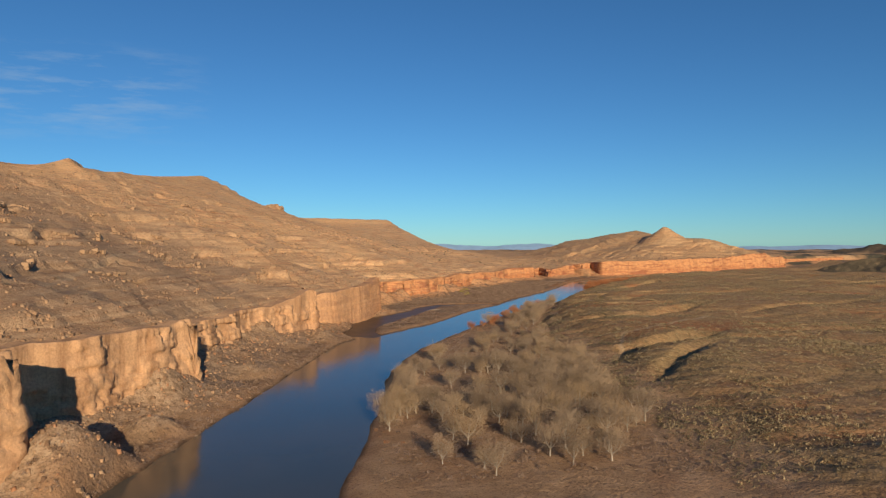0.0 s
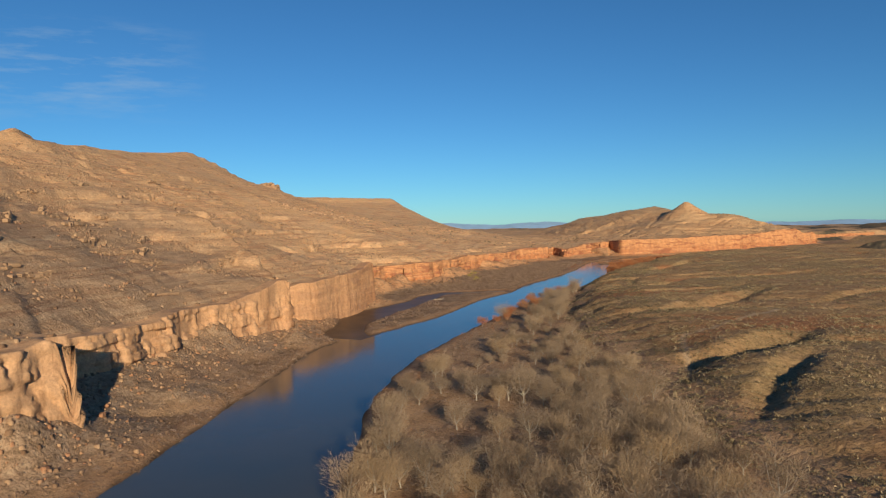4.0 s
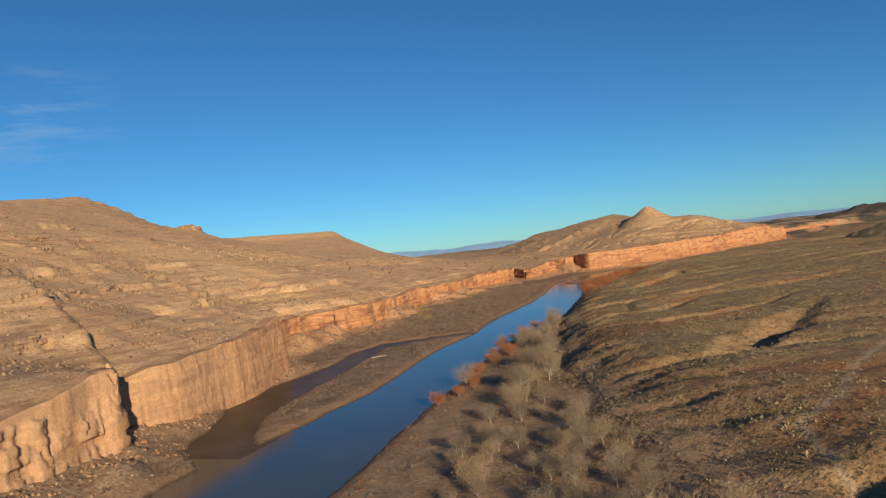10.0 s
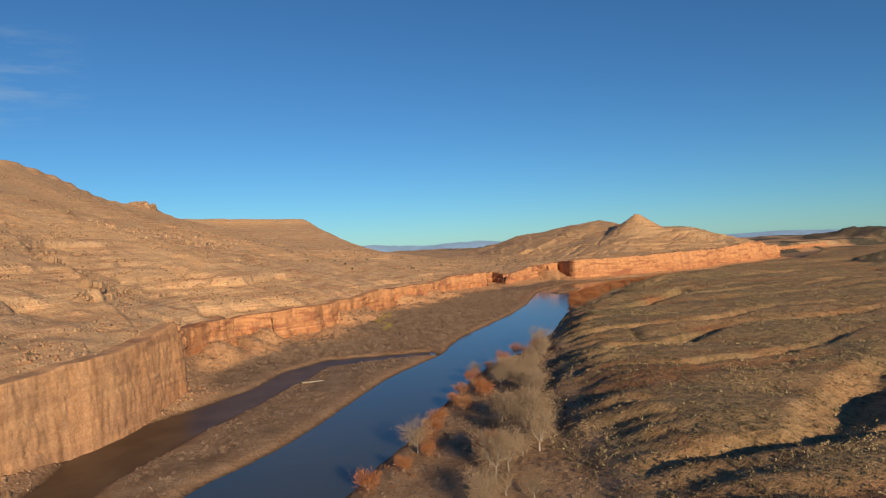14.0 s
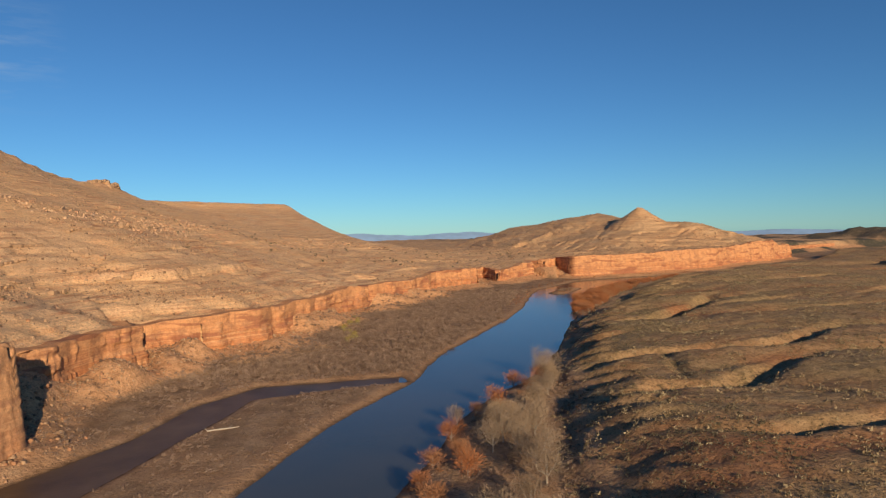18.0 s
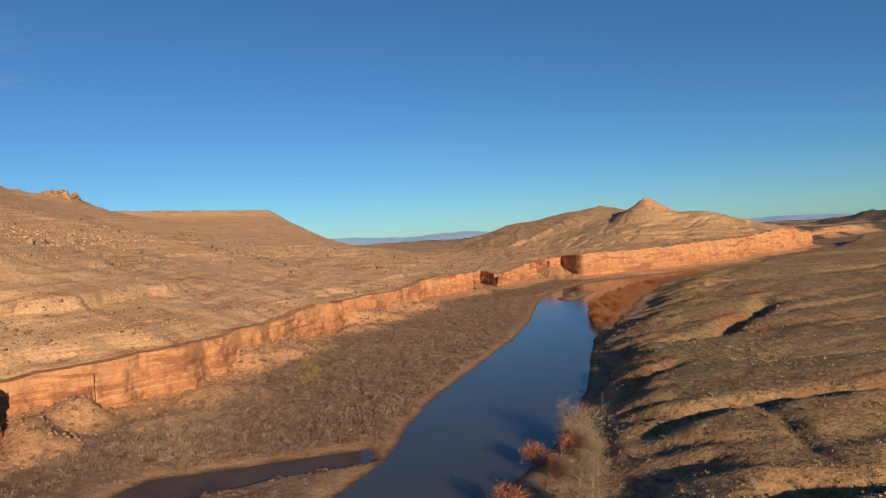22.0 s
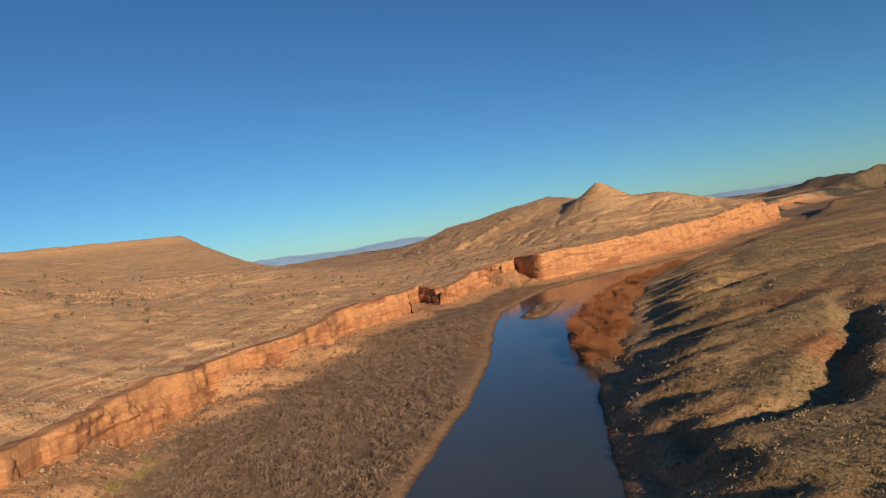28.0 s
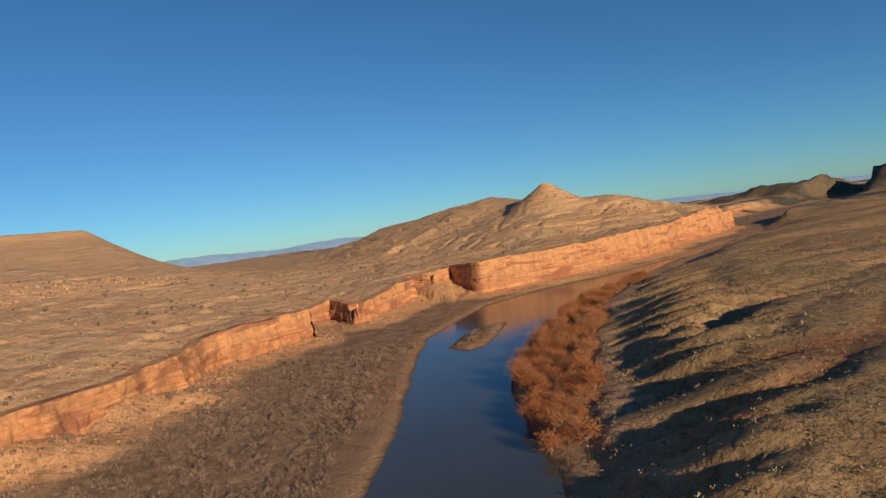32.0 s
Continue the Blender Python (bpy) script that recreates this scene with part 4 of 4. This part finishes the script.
BENCH = [(-250, 1330), (-215, 1480), (-190, 1620), (-150, 1780), (-95, 1930), (-20, 2060), (60, 2170)]
x, y, z = sample(-420, 200, 1280, 2250, 90000, lambda x, y, m: (m["cliff"] > 20) * np.exp(-(nearest(x, y, BENCH)[0] / 38) ** 2) * (0.15 + 0.85 * smooth(fbm(x, y, 50, 3, 174), -0.1, 0.4)))
strew("bench_rubble", rocks, x, y, sizes(len(x), 0.6, 3.0, 2.4), 0.8, PALE, "pale sandstone blocks strewn along the bench below the mesa", "rocks", 0.05, z)

x, y, z = sample(-640, 1100, 250, 2700, 60000, lambda x, y, m: (m["cliff"] > 4) * ~m["over"] * (0.10 + 0.45 * smooth(y, 1250, 1700) * smooth(fbm(x, y, 90, 2, 163), -0.2, 0.4)))
strew("slope_scrub", low_brush, x, y, sizes(len(x), 0.5, 1.9, 3), 0.9, JUNIPER, "dark low scrub and juniper dotting the slopes", "scrub", 0.05, z)
x, y, z = sample(115, 900, 230, 1700, 300000, lambda x, y, m: m["east"] * (m["foot"] > -6) * (0.10 + 0.5 * smooth(fbm(x, y, 70, 3, 164), -0.1, 0.7)) * (1 - 0.55 * smooth(x, 350, 800)) * (1 + 0.8 * (y < 620)))
strew("sagebrush", low_brush, x, y, sizes(len(x), 0.55, 1.8, 2), 0.85, SAGE, "dry olive sagebrush and bunch grass on the hills", "sagebrush", 0.05, z)
x, y, z = sample(105, 480, 230, 1600, 90000, lambda x, y, m: m["east"] * (m["foot"] > -8) * (m["foot"] < 75) * (0.12 + 0.5 * smooth(fbm(x, y, 60, 2, 165), -0.05, 0.3) + 0.7 * smooth(fbm(x, y, 45, 2, 173), 0.0, 0.25) * (y > 600) * (y < 900)))
gx2, gy2, gz2 = sample(140, 1000, 230, 1800, 160000, lambda x, y, m: m["east"] * (m["foot"] > 0) * 0.5 * m["vale"] * smooth(fbm(x, y, 60, 2, 169), -0.2, 0.3))
x, y, z = np.concatenate([x, gx2]), np.concatenate([y, gy2]), np.concatenate([z, gz2])
strew("greasewood", low_brush, x, y, sizes(len(x), 0.6, 1.5, 1.6), 0.8, DARKSAGE, "dark greasewood crowding the shaded hollows", "scrub", 0.05, z)

def spaced(x0, x1, y0, y1, gap, chance):
    """Places on a loose lattice, so that each shrub keeps a crown of its own."""
    u, w = np.meshgrid(np.arange(x0, x1, gap), np.arange(y0, y1, gap))
    x, y = u.ravel() + rng.uniform(-0.5, 0.5, u.size) * gap, w.ravel() + rng.uniform(-0.5, 0.5, u.size) * gap
    i, j, _, _ = cells(x, y)
    keep = rng.uniform(0, 1, len(x)) < chance(x, y, {key: a[j, i] for key, a in mk.items()})
    return x[keep], y[keep], height(x[keep], y[keep])


x, y, z = spaced(-130, 400, 1000, 1640, 3.0, lambda x, y, m: (m["cliff"] < -8) * ~m["east"] * (m["dist"] > 5 + 15 * smooth(y, 1270, 1330) * (1 - smooth(y, 1500, 1560))) * (0.45 + 0.55 * smooth(fbm(x, y, 45, 3, 166), -0.4, 0.05)) * (1 - 0.9 * smooth(m["talus"], 0.08, 0.35)) * smooth(1600 - y, 0, 70))
strew("willow_thicket", shrubs, x, y, (1.3 + 1.7 * rng.uniform(0, 1, len(x)) ** 1.5) * (0.8 + 0.35 * smooth(fbm(x, y, 60, 2, 172), -0.3, 0.4)), 1.0, THICKET, "dense leafless grey-brown willow thicket on the river flat", "thicket", 0.1, z)
x, y, z = spaced(-130, 120, 640, 1040, 2.6, lambda x, y, m: (m["cliff"] < -6) * ~m["east"] * (m["dist"] > 3) * (0.10 + 0.65 * smooth(fbm(x, y, 32, 3, 167), -0.25, 0.3)))
strew("bar_brush", tall_brush, x, y, sizes(len(x), 0.6, 1.9, 1.8), 0.9, THICKET, "low grey-brown brush on the gravel bar", "brush", 0.1, z)
x, y, z = sample(-200, -60, 180, 690, 9000, lambda x, y, m: (m["cliff"] < -4) * ~m["east"] * (m["dist"] > 1) * np.clip(1.1 - m["dist"] / 34, 0.05, 0.8))
strew("bank_brush", tall_brush, x, y, sizes(len(x), 0.6, 1.9, 1.8), 0.95, THICKET, "grey brush along the foot of the talus", "brush", 0.1, z)
x, y, z = sample(180, 760, 1380, 1900, 16000, lambda x, y, m: (m["cliff"] < -6) * ~m["east"] * (m["dist"] > 1) * np.clip(1.0 - m["dist"] / 40, 0.03, 0.7))
strew("shore_brush", tall_brush, x, y, sizes(len(x), 0.6, 1.9, 1.8), 0.95, RUSSET, "russet brush along the shore under the cliffs", "brush", 0.1, z)
x, y, z = sample(-40, 1000, 300, 1960, 60000, lambda x, y, m: m["east"] * (m["dist"] > 1) * (m["foot"] < 4) * np.clip(0.9 - m["dist"] / 30, 0.0, 0.7) * (1 - 0.2 * (y > 1010) * (y < 1290)))
strew("river_brush", tall_brush, x, y, sizes(len(x), 0.5, 1.9, 1.8), 0.95, RUSSET, "russet and brown brush lining the river bank", "brush", 0.1, z)
x, y, z = sample(-40, 200, 250, 1000, 24000, lambda x, y, m: m["east"] * (m["dist"] > 8) * (m["foot"] < 6) * (0.3 + 0.6 * smooth(fbm(x, y, 45, 3, 168), -0.1, 0.4)))
strew("grove_understory", tall_brush, x, y, sizes(len(x), 0.5, 2.0, 1.8), 0.9, THICKET, "brown undergrowth and dead grass between the cottonwoods", "undergrowth", 0.1, z)


# ---- trees, boulders and driftwood ----
def part(name, me, mat, parent, label=""):
    if not me.materials:
        me.materials.append(mat)
    ob = new(name, me)
    ob.parent = parent
    return tagged(ob, label)


def mesh_of(name, verts, faces):
    me = bpy.data.meshes.new(name)
    me.from_pydata([tuple(v) for v in verts], [], [tuple(f) for f in faces])
    me.update()
    return me


def tube(points, radii, sides=6):
    """A tapered limb along some points."""
    verts, faces = [], []
    for k, (p, r) in enumerate(zip(points, radii)):
        a = Vector(points[min(k + 1, len(points) - 1)]) - Vector(points[max(k - 1, 0)])
        q = a.to_track_quat("Z", "Y")
        verts += [Vector(p) + q @ Vector((r * math.cos(2 * math.pi * j / sides), r * math.sin(2 * math.pi * j / sides), 0)) for j in range(sides)]
        if k:
            b = (k - 1) * sides
            faces += [(b + j, b + (j + 1) % sides, b + sides + (j + 1) % sides, b + sides + j) for j in range(sides)]
    faces.append(tuple(range(sides - 1, -1, -1)))
    faces.append(tuple(range(len(verts) - sides, len(verts))))
    return verts, faces


def tree(kind, seed, tall, wide, trunk_share, mat, bark, sprays, spray, label, category, group, slim=0.14):
    """A leafless tree: a leaning trunk, crooked limbs and a crown of many fine sprays with gaps."""
    q = random.Random(seed)
    base = tagged(new(kind), label, category, group)
    fork = tall * trunk_share
    lean = Vector((q.uniform(-0.12, 0.12), q.uniform(-0.12, 0.12), 1))
    pts = [lean * h + Vector((q.uniform(-0.1, 0.1), q.uniform(-0.1, 0.1), 0)) for h in (-0.4, fork * 0.5, fork, tall * 0.62)]
    part("trunk", mesh_of("trunk", *tube(pts, [tall * 0.032, tall * 0.026, tall * 0.021, tall * 0.008])), bark, base)
    tips = []
    for k in range(6):
        a = k * 1.047 + q.uniform(-0.4, 0.4)
        start = lean * (fork * q.uniform(0.75, 1.15))
        r, h = wide * q.uniform(0.45, 0.9), tall * q.uniform(0.62, 0.95)
        end = Vector((math.cos(a) * r, math.sin(a) * r, h))
        mid = start.lerp(end, 0.5) + Vector((math.cos(a) * r * 0.18, math.sin(a) * r * 0.18, -tall * 0.05))
        part("limb", mesh_of("limb", *tube([start, mid, end], [tall * 0.014, tall * 0.009, tall * 0.003], 5)), bark, base)
        tips += [mid, end, start.lerp(end, 0.75), end]
    tips.append(pts[-1])
    clumps = [t + Vector((q.gauss(0, wide * 0.13), q.gauss(0, wide * 0.13), q.gauss(0, tall * 0.05))) for t in tips for _ in range(2)]
    verts, faces = [], []
    for k in range(sprays):
        c = q.choice(clumps)
        rad = wide * 0.26
        o = Vector((q.gauss(0, rad), q.gauss(0, rad), q.gauss(0, rad * 0.8)))
        p = c + o
        d = (o.normalized() + Vector((q.uniform(-0.5, 0.5), q.uniform(-0.5, 0.5), q.uniform(0.1, 0.9)))).normalized()
        e = d.cross(Vector((q.uniform(-1, 1), q.uniform(-1, 1), q.uniform(-1, 1)))).normalized()
        s = tall * q.uniform(*spray)
        b = len(verts)
        verts += [p - e * s * slim, p + e * s * slim, p + d * s + e * s * 0.1]
        faces.append((b, b + 1, b + 2))
    part("crown", mesh_of("crown", verts, faces), mat, base)
    return base


def scatter_trees(models, places, low, high):
    """The first places take the models themselves, the rest copies."""
    q = random.Random(5)
    for k, (px, py) in enumerate(places):
        s = q.uniform(low, high) * (0.72 if 520 < py < 700 else 1.0)
        pz = float(height(px, py)[0])
        model = models[k % len(models)]
        m = pose(px, py, pz, 0, 0, q.uniform(0, 360)) @ Matrix.Diagonal((s, s, s * q.uniform(0.9, 1.15), 1))
        if k < len(models):
            model.matrix_basis = m
        else:
            c = copy_thing(model, Matrix.Identity(4))
            c.matrix_basis = m


def thin(x, y, gap, most):
    """Places at least gap apart."""
    kept = []
    for p in zip(x, y):
        if all((p[0] - k[0]) ** 2 + (p[1] - k[1]) ** 2 > gap * gap for k in kept):
            kept.append((float(p[0]), float(p[1])))
            if len(kept) == most:
                break
    return kept


cottonwoods = [tree("cottonwood_tree", 100 + k, 11, 5.2, 0.24, TWIGS, BARK, 2800, (0.07, 0.16), "bare grey-tan cottonwood tree on the river flat", "tree", "cottonwoods of the grove", 0.032) for k in range(6)]
gx1, gy1, _ = sample(-35, 210, 240, 1005, 12000, lambda x, y, m: m["east"] * (m["dist"] > 5) * (m["grove"] > 0) * (0.04 + smooth(fbm(x, y, 55, 2, 170) + 0.35 * smooth(x, 10, 70), -0.05, 0.4)) * (1 - 0.5 * smooth(y, 470, 560)))
grove = [(66, 749), (112, 752), (118, 905), (163, 923), (150, 880), (172, 950), (186, 972), (140, 850)] + thin(gx1, gy1, 8.0, 220)
scatter_trees(cottonwoods, grove, 0.7, 1.4)

rust_tree = tree("cottonwood_tree", 150, 13, 5.6, 0.2, RUST, BARK, 2600, (0.06, 0.12), "rust-orange cottonwood still in dead leaf on the bank", "tree", "", 0.08)
rust_tree.matrix_basis = pose(94, 724, float(height(94, 724)[0]))

tamarisks = [tree("tamarisk", 200 + k, 5.0, 2.9, 0.12, RUST, BARK, 1300, (0.12, 0.24), "rust-orange bare tamarisk on the river bank", "bush", "tamarisks along the bank", 0.06) for k in range(4)]
tx, ty, _ = sample(290, 640, 1290, 1700, 9000, lambda x, y, m: m["east"] * (m["dist"] > 1.5) * (m["foot"] < 2) * (m["dist"] < 55))
t2x, t2y, _ = sample(40, 230, 700, 1010, 5000, lambda x, y, m: m["east"] * (m["dist"] > 1.5) * (m["foot"] < 2) * (m["dist"] < 16) * 0.4)
scatter_trees(tamarisks, [(96, 812), (112, 838), (70, 742), (100, 850)] + thin(tx, ty, 4.6, 235) + thin(t2x, t2y, 14.0, 14), 1.0, 1.75)


willows = [tree("willow_shrub", 400 + k, 4.2, 2.2, 0.1, YELLOW, BARK, 500, (0.12, 0.24), "yellow-green willow shrub standing in the grey thicket", "bush", "yellow willows of the flat", 0.07) for k in range(3)]
wq = random.Random(3)
scatter_trees(willows, [(62 + 7 * math.sin(k * 0.55) + wq.uniform(-2, 2), 1146 + k * 7.6 + wq.uniform(-2, 2)) for k in range(17)], 0.7, 1.2)

junipers = [tree("juniper", 300 + k, 2.6, 1.5, 0.12, JUNIPER_TREE, BARK, 260, (0.12, 0.26), "dark green juniper bush on the dry bench", "bush", "junipers above the cliffs") for k in range(4)]
jx, jy, _ = sample(-260, 480, 1250, 2150, 9000, lambda x, y, m: (m["cliff"] > 8) * (0.03 + 0.9 * smooth(y - 0.4 * x, 1480, 1720)) * smooth(fbm(x, y, 90, 2, 171), -0.25, 0.5))
scatter_trees(junipers, thin(jx, jy, 13.0, 190), 0.6, 1.5)


def boulder_mesh(seed):
    bm = bmesh.new()
    bmesh.ops.create_icosphere(bm, subdivisions=2, radius=1.0)
    o = Vector((seed * 3.1, seed * 1.7, 0))
    for v in bm.verts:
        c = v.co.copy()
        for k in range(3):
            c[k] = max(-0.72, min(0.72, c[k]))
        v.co = c * (1 + 0.35 * noise.noise(c * 1.6 + o))
        v.co.z *= 0.75
    me = bpy.data.meshes.new("boulder")
    bm.to_mesh(me)
    bm.free()
    me.materials.append(BOULDER)
    return me


stones = [boulder_mesh(k) for k in range(6)]
bx, by, _ = sample(-230, 420, 250, 1800, 30000, lambda x, y, m: (m["cliff"] < -4) * (m["cliff"] > -30) * ~m["east"] * (m["dist"] > 3) * 0.3)
q = random.Random(9)
for k, (px, py) in enumerate(thin(bx, by, 13.0, 80)):
    s = q.uniform(0.9, 2.8) * q.uniform(0.5, 1.0)
    ob = tagged(new("boulder", stones[k % 6]), "rounded fallen sandstone boulder below the cliff", "boulder", "boulders below the cliffs")
    ob.matrix_basis = pose(px, py, float(height(px, py)[0]) + 0.25 * s, q.uniform(-20, 20), q.uniform(-20, 20), q.uniform(0, 360)) @ Matrix.Diagonal((s, s * q.uniform(0.7, 1.2), s * q.uniform(0.7, 1.1), 1))

def block_mesh(seed):
    """A squared, split block of sandstone with chipped edges."""
    q = random.Random(seed)
    bm = bmesh.new()
    bmesh.ops.create_cube(bm, size=2.0)
    bmesh.ops.bevel(bm, geom=bm.edges[:], offset=0.22, segments=1, affect="EDGES")
    for v in bm.verts:
        v.co += Vector((q.uniform(-0.1, 0.1), q.uniform(-0.1, 0.1), q.uniform(-0.08, 0.08)))
        v.co.x *= 1 + 0.15 * v.co.z * q.uniform(-1, 0.3)
    me = bpy.data.meshes.new("block")
    bm.to_mesh(me)
    bm.free()
    me.materials.append(BOULDER)
    return me


blocks = [block_mesh(30 + k) for k in range(6)]


def outcrop(px, py, heading, count, run, big, label, group=""):
    """A broken ledge: a row of leaning blocks that share one bed."""
    q = random.Random(int(px * 7 + py))
    base = tagged(new("rock_outcrop"), label, "rock outcrop", group)
    turn = radians(heading)
    base.matrix_basis = pose(px, py, float(height(px, py)[0]))
    for k in range(count):
        along = (k / max(count - 1, 1) - 0.5) * run + q.uniform(-0.6, 0.6)
        side = q.uniform(-0.25, 0.25) * big
        x, y = along * math.cos(turn) - side * math.sin(turn), along * math.sin(turn) + side * math.cos(turn)
        drop = float(height(px + x, py + y)[0]) - base.matrix_basis.translation.z
        s = big * q.uniform(0.55, 1.1)
        ob = part("block", blocks[k % 6], BOULDER, base)
        ob.matrix_basis = pose(x, y, drop + 0.35 * s, q.uniform(-9, 9), q.uniform(-9, 9), heading + q.uniform(-25, 25)) @ Matrix.Diagonal((run / count * 0.75, s * 0.8, s * 0.6, 1))


for px, py, heading, count, run, big, label in (
        (-225, 1074, 68, 10, 27, 5.2, "dark-shadowed sandstone outcrop on the slope"), (-171, 1018, 66, 10, 26, 5.0, "broken sandstone outcrop shading its own foot"),
        (-233, 813, 60, 8, 24, 2.8, "ledge of split sandstone blocks on the slope"), (-195, 1273, 72, 10, 40, 2.2, "low pale ledge of sandstone blocks"),
        (-150, 1180, 70, 12, 46, 2.0, "low pale ledge of sandstone blocks"), (-260, 1160, 74, 12, 52, 2.6, "long ledge of tan sandstone blocks"),
        (-290, 960, 80, 12, 48, 2.6, "long ledge of tan sandstone blocks"), (-250, 640, 78, 12, 46, 2.4, "pale broken ledge on the grey slope"),
        (-240, 520, 84, 10, 34, 2.4, "pale broken ledge on the grey slope"), (-330, 700, 82, 12, 50, 2.8, "long ledge of tan sandstone blocks"),
        (-130, 1440, 66, 14, 60, 2.2, "low ledge of sandstone blocks above the cliff"), (-60, 1640, 60, 14, 64, 2.4, "low ledge of sandstone blocks above the cliff"),
        (-10, 2010, 62, 16, 90, 3.2, "pale bench edge of sandstone blocks"), (-60, 1900, 66, 16, 90, 3.2, "pale bench edge of sandstone blocks"),
        (-552, 2300, 78, 16, 110, 7.5, "dark jagged caprock standing on the mesa rim"), (842, 2300, 20, 8, 24, 1.8, "dark caprock on the peak of the butte")):
    outcrop(px, py, heading, count, run, big, label)

ox, oy, _ = sample(-420, -120, 430, 1500, 30000, lambda x, y, m: (m["cliff"] > 14) * (m["ledge"] > 0.45) * ~m["over"])
oq = random.Random(21)
for px, py in thin(ox, oy, 30.0, 60):
    east_up = float(height(px + 4, py)[0] - height(px - 4, py)[0])
    north_up = float(height(px, py + 4)[0] - height(px, py - 4)[0])
    outcrop(px, py, math.degrees(math.atan2(-east_up, north_up)) + oq.uniform(-8, 8), oq.randint(7, 10), oq.uniform(18, 34), oq.uniform(1.6, 3.2), "broken ledge of tan sandstone blocks on the slope", "broken ledges of the slope")

log = tagged(new("driftwood_log"), "bleached grey driftwood log lying on the gravel bar", "driftwood")
log.matrix_basis = pose(6, 917, float(height(6, 917)[0]) + 0.25, 0, 0, 14)
part("trunk", mesh_of("trunk", *tube([(-7, 0, 0), (-2, 0.3, 0.1), (3, -0.1, 0.15), (7.5, 0.4, 0.2)], [0.5, 0.45, 0.36, 0.2])), WOOD, log)
part("branch", mesh_of("branch", *tube([(2, 0, 0.1), (4, 1.4, 0.7), (5.2, 2.6, 0.9)], [0.2, 0.14, 0.06])), WOOD, log)
part("root", mesh_of("root", *tube([(-6.6, 0, 0), (-7.6, 0.8, 0.7), (-8.1, 1.5, 1.3)], [0.32, 0.2, 0.07])), WOOD, log)


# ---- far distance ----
def far_range(name, a, b, low, high, seed, haze_colour, label):
    """A long range of hills along the horizon, haze painted into its colour."""
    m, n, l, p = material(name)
    col = ramp(n, l, grain(n, l, place(n, l), 0.012, 4), [(0.35, haze_colour), (0.7, tuple(c * 1.25 for c in haze_colour))])
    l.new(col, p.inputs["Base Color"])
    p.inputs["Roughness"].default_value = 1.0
    u, w = np.linspace(0, 1, 160), np.linspace(0, 1, 14)
    U, W = np.meshgrid(u, w)
    crest = low + (high - low) * (0.55 + 0.6 * fbm(U * 40, U * 0 + seed, 9, 4, seed)) * np.sin(np.pi * U) ** 0.4
    X = a[0] + (b[0] - a[0]) * U
    Y = a[1] + (b[1] - a[1]) * U - 260 * (1 - W)
    Z = crest * W ** 0.8 + 4 * perlin(U * 60, W * 5, seed) * W * (1 - W) - 4
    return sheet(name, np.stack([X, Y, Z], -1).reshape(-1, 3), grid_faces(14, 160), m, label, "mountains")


# the blue is distance haze, put into the base colour of both ranges
far_range("backdrop_1", (-500, 4700), (1100, 4760), 76, 98, 301, (0.24, 0.38, 0.56), "mountain range on the far horizon, haze painted in as blue")
far_range("backdrop_2", (1700, 4500), (4000, 3400), 56, 76, 305, (0.24, 0.38, 0.56), "mesa line on the far horizon, haze painted in as blue")


def cirrus():
    """Faint wisps of high cloud far off to the north-west."""
    m, n, l, p = material("thin_cirrus")
    n.remove(p)
    glow, clear, both = n.new("ShaderNodeEmission"), n.new("ShaderNodeBsdfTransparent"), n.new("ShaderNodeMixShader")
    glow.inputs["Color"].default_value, glow.inputs["Strength"].default_value = (0.62, 0.74, 0.86, 1), 0.6
    wisp = grain(n, l, place(n, l, (0.9, 0.9, 5.0)), 0.0032, 6, 0.6)
    a = n.new("ShaderNodeAttribute")
    a.attribute_name = "fade"
    k = math_node(n, l, "MULTIPLY", ramp(n, l, wisp, [(0.46, (0, 0, 0)), (0.72, (0.36, 0.36, 0.36))]), a.outputs["Fac"])
    l.new(k, both.inputs[0])
    l.new(clear.outputs[0], both.inputs[1])
    l.new(glow.outputs[0], both.inputs[2])
    l.new(both.outputs[0], n["Material Output"].inputs["Surface"])
    u, w = np.meshgrid(np.linspace(0, 1, 40), np.linspace(0, 1, 16))
    X, Y, Z = -3100 + 1700 * u, 3700 + 500 * u, 720 + 650 * w
    ob = sheet("backdrop_3", np.stack([X, Y, Z], -1).reshape(-1, 3), grid_faces(16, 40), m, "thin white cirrus wisps in the blue sky", "cloud")
    layer(ob, "fade", (np.sin(np.pi * u) * np.sin(np.pi * w)) ** 0.7)
    ob.visible_shadow = False


cirrus()
